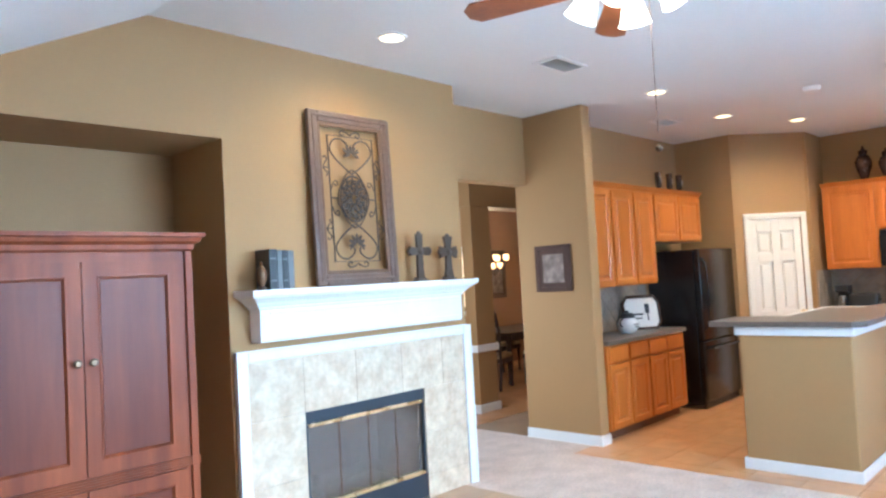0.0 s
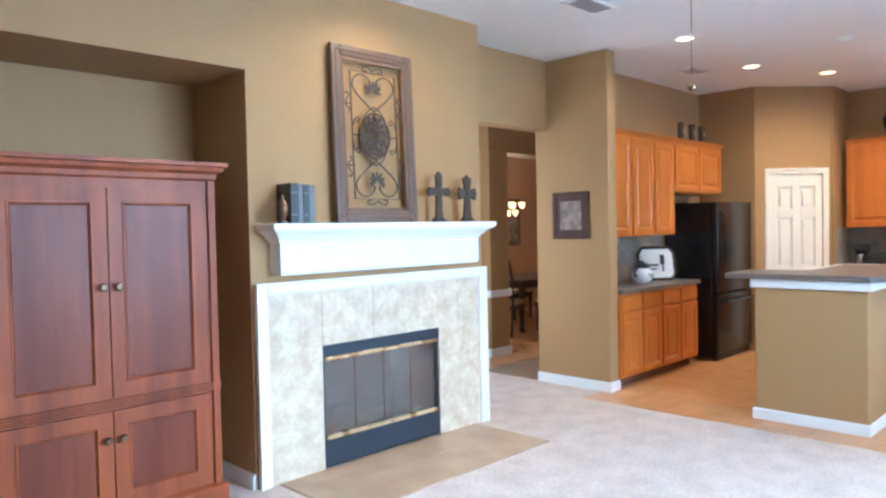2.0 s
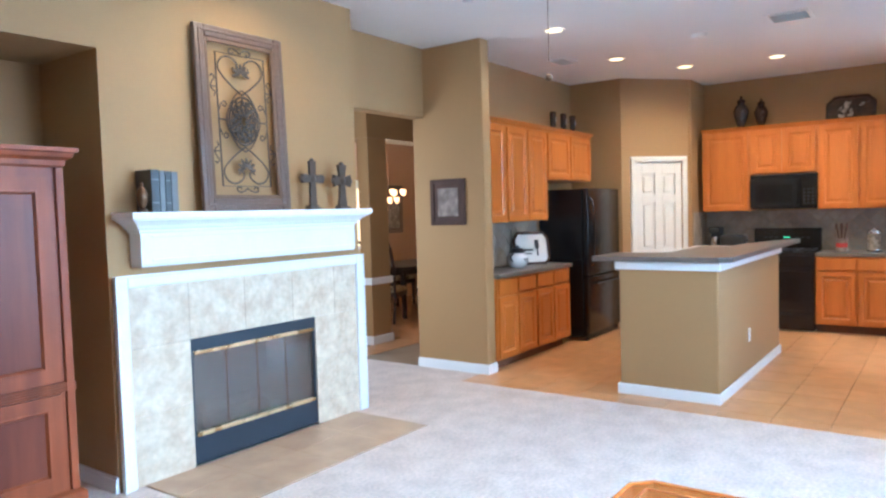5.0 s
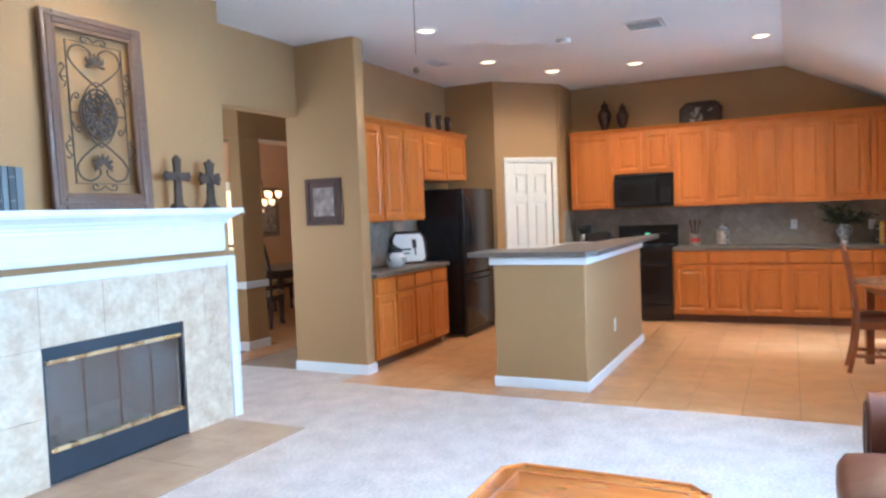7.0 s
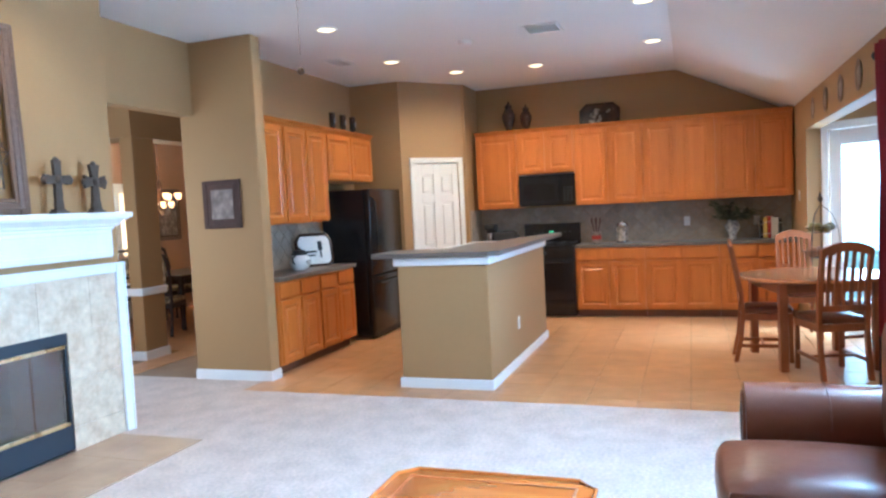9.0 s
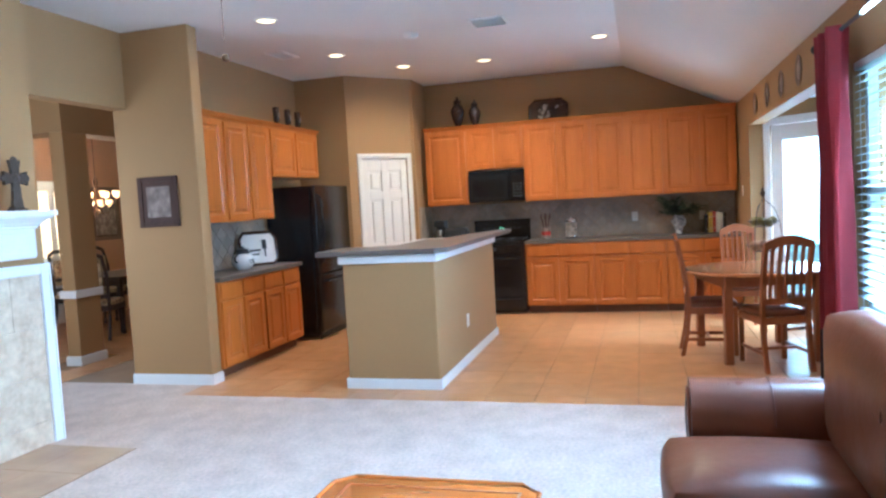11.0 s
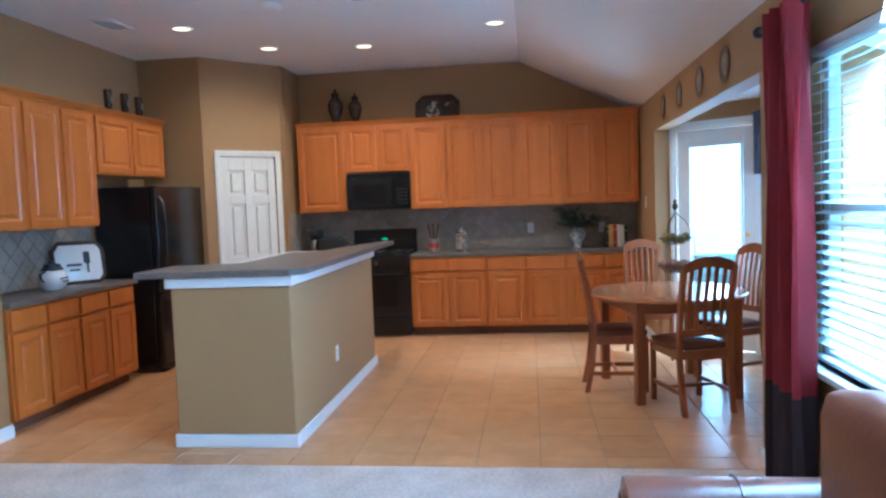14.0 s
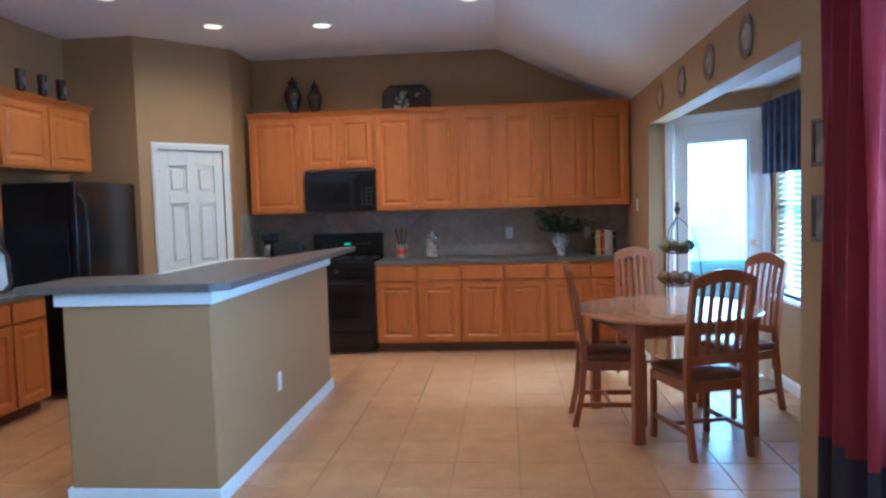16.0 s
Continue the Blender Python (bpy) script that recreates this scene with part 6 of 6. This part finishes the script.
for z in (1.67, 1.37):
    framed_picture(pose(4.13, WY, z, 0, 0, 180), 0.15, 0.19, 0.02, "small dark framed picture hung between the curtain and the bay", False)

# ---------------------------------------------------------------- dining room
ch = thing("chandelier", pose(7.46, 7.0, 0), "bronze chandelier with lit amber glass shades", "chandelier")
part("chain", tube([(0, 0, 2.10), (0, 0, 2.95)], 0.006, 6), M_BRONZE, ch)
part("column", lathe([(0.01, 1.62), (0.03, 1.66), (0.015, 1.72), (0.05, 1.80), (0.02, 1.95), (0.035, 2.02), (0.008, 2.10)], 14), M_BRONZE, ch, "", True)
for n, rad, zc in ((8, 0.27, 1.80), (5, 0.15, 1.68)):
    for i in range(n):
        a = 2 * math.pi * (i + 0.3) / n
        ca, sa = math.cos(a), math.sin(a)
        part("arm", tube([(0.02 * ca, 0.02 * sa, zc - 0.04), (rad * 0.5 * ca, rad * 0.5 * sa, zc - 0.11), (rad * 0.9 * ca, rad * 0.9 * sa, zc - 0.08), (rad * ca, rad * sa, zc)], 0.008, 6), M_BRONZE, ch, "", True)
        part("shade", lathe([(0.014, zc), (0.030, zc + 0.015), (0.036, zc + 0.05), (0.043, zc + 0.085)], 12, pose(rad * ca, rad * sa, 0)), M_AMBER, ch, "lit amber glass shade", True)
framed_picture(pose(8.85, 8.095, 1.60), 0.62, 0.85, 0.06, "dark framed picture on the dining room wall")
dt = thing("dining_table", pose(7.75, 6.75, 0), "dark espresso wood dining table", "dining table")
part("tabletop", box((-0.85, -0.50, 0.715), (0.85, 0.50, 0.755), 0.008, 2), M_DARKWOOD, dt)
part("apron", boxes([((-0.76, -0.42, 0.63), (0.76, -0.40, 0.715)), ((-0.76, 0.40, 0.63), (0.76, 0.42, 0.715)), ((-0.78, -0.42, 0.63), (-0.76, 0.42, 0.715)), ((0.76, -0.42, 0.63), (0.78, 0.42, 0.715))]), M_DARKWOOD, dt)
for sx in (-1, 1):
    for sy in (-1, 1):
        part("leg", lathe([(0.025, 0), (0.04, 0.04), (0.03, 0.10), (0.05, 0.45), (0.04, 0.60), (0.05, 0.715)], 12, pose(sx * 0.73, sy * 0.38, 0)), M_DARKWOOD, dt, "", True)


def formal_chair():
    c = thing("formal_chair", pose(0, 0, 0), "dark wood dining chair with floral cream upholstery", "chair", "dining room chairs")
    part("seat", cushion((-0.24, -0.22, 0.42), (0.24, 0.24, 0.49), 0.03, puff=0.012), M_CREAMPRINT, c, "floral cream seat pad", True)
    part("seat_rail", boxes([((-0.24, -0.22, 0.36), (0.24, -0.19, 0.43)), ((-0.24, 0.21, 0.36), (0.24, 0.24, 0.43)), ((-0.24, -0.19, 0.36), (-0.21, 0.21, 0.43)), ((0.21, -0.19, 0.36), (0.24, 0.21, 0.43))], 0.004), M_DARKWOOD, c)
    for s in (-1, 1):
        part("front_leg", lathe([(0.018, 0), (0.028, 0.02), (0.018, 0.06), (0.03, 0.36)], 10, pose(s * 0.21, 0.21, 0)), M_DARKWOOD, c, "", True)
        part("back_post", tube([(s * 0.21, -0.29, 0.0), (s * 0.21, -0.23, 0.25), (s * 0.21, -0.215, 0.45), (s * 0.22, -0.25, 0.80), (s * 0.19, -0.30, 1.06)], 0.022, 8), M_DARKWOOD, c, "", True)
    part("back_pad", cushion((-0.17, -0.275, 0.60), (0.17, -0.225, 0.96), 0.022), M_CREAMPRINT, c, "floral cream back pad", True)
    part("crest_rail", tube([(-0.19, -0.30, 1.04), (-0.10, -0.305, 1.08), (0.10, -0.305, 1.08), (0.19, -0.30, 1.04)], 0.026, 8), M_DARKWOOD, c, "", True)
    part("back_rail", box((-0.20, -0.25, 0.52), (0.20, -0.22, 0.57), 0.004), M_DARKWOOD, c)
    return c


fc = formal_chair()
fc.matrix_world = pose(6.72, 6.45, 0, 0, 0, -70)
for x, y, a in ((7.45, 6.05, 0), (8.05, 6.05, 0), (7.55, 7.50, 180), (8.2, 7.50, 180)):
    copy_thing(fc, pose(x, y, 0, 0, 0, a))
d3 = tagged(new("door_3"), "cream hall door, closed, amber panes made to glow", "door", kind="structure")
d3.matrix_world = pose(7.36, 8.10, 0)
part("door_slab", boxes([((0, -0.03, 0.01), (0.80, -0.002, 2.03))], 0.003), M_DOOR, d3)
for x0 in (0.12, 0.46):
    for z0, z1 in ((0.25, 0.85), (1.0, 1.95)):
        part("panel", box((x0, -0.038, z0), (x0 + 0.22, -0.029, z1), 0.008), M_GLOWPANE if z0 > 0.9 else M_DOOR, d3)
part("casing", boxes([((-0.07, -0.02, 0), (0, 0, 2.10)), ((0.80, -0.02, 0), (0.87, 0, 2.10)), ((0, -0.02, 2.03), (0.80, 0, 2.10))], 0.004), M_DOOR, d3)

# ---------------------------------------------------------------- floor tiles, each on its grout bed


def floor_tile(w, d):
    bm = box((0.002, 0.002, -0.006), (w - 0.002, d - 0.002, 0.0), 0.0015)
    me = bpy.data.meshes.new("tile")
    bm.to_mesh(me)
    bm.free()
    me.materials.append(M_TILE)
    return me


tile_me, cut_me = floor_tile(S, S), floor_tile(S - 0.19, S)
rest = bmesh.new()
for i in range(13):
    for j in range(18):
        x0, y0 = X0 + i * S, Y0 + j * S
        ax, ay = x0 + S / 2, y0 + S / 2
        if x0 + S > 8.83 or y0 + S > 4.06 or (y0 + S > 3.69 and ax < 4.75):
            continue
        if 4.75 < ax < 6.7 and 1.55 < ay < 1.95:
            continue
        if ay < WY - 0.14 and not (4.42 + (-1.3 - ay) < ax < 7.5 - (-1.3 - ay)):
            continue
        t_ = new("tile", tile_me if i else cut_me)
        t_.parent = floor_tiles
        t_.location = (max(x0, EDGE), y0, 0.001)
for i in range(20):
    for j in range(9):
        x0, y0 = 3.2 + i * S, 5.02 + j * S
        if not (5.2 < x0 + S / 2 < 5.6 and 5.3 < y0 + S / 2 < 5.6):
            add_box(rest, (x0 + 0.002, y0 + 0.002, -0.005), (x0 + S - 0.002, y0 + S - 0.002, 0.002))
hall = solid("tile_field", rest, M_TILE)
hall.parent = floor_tiles
tagged(hall, kind="stuff")
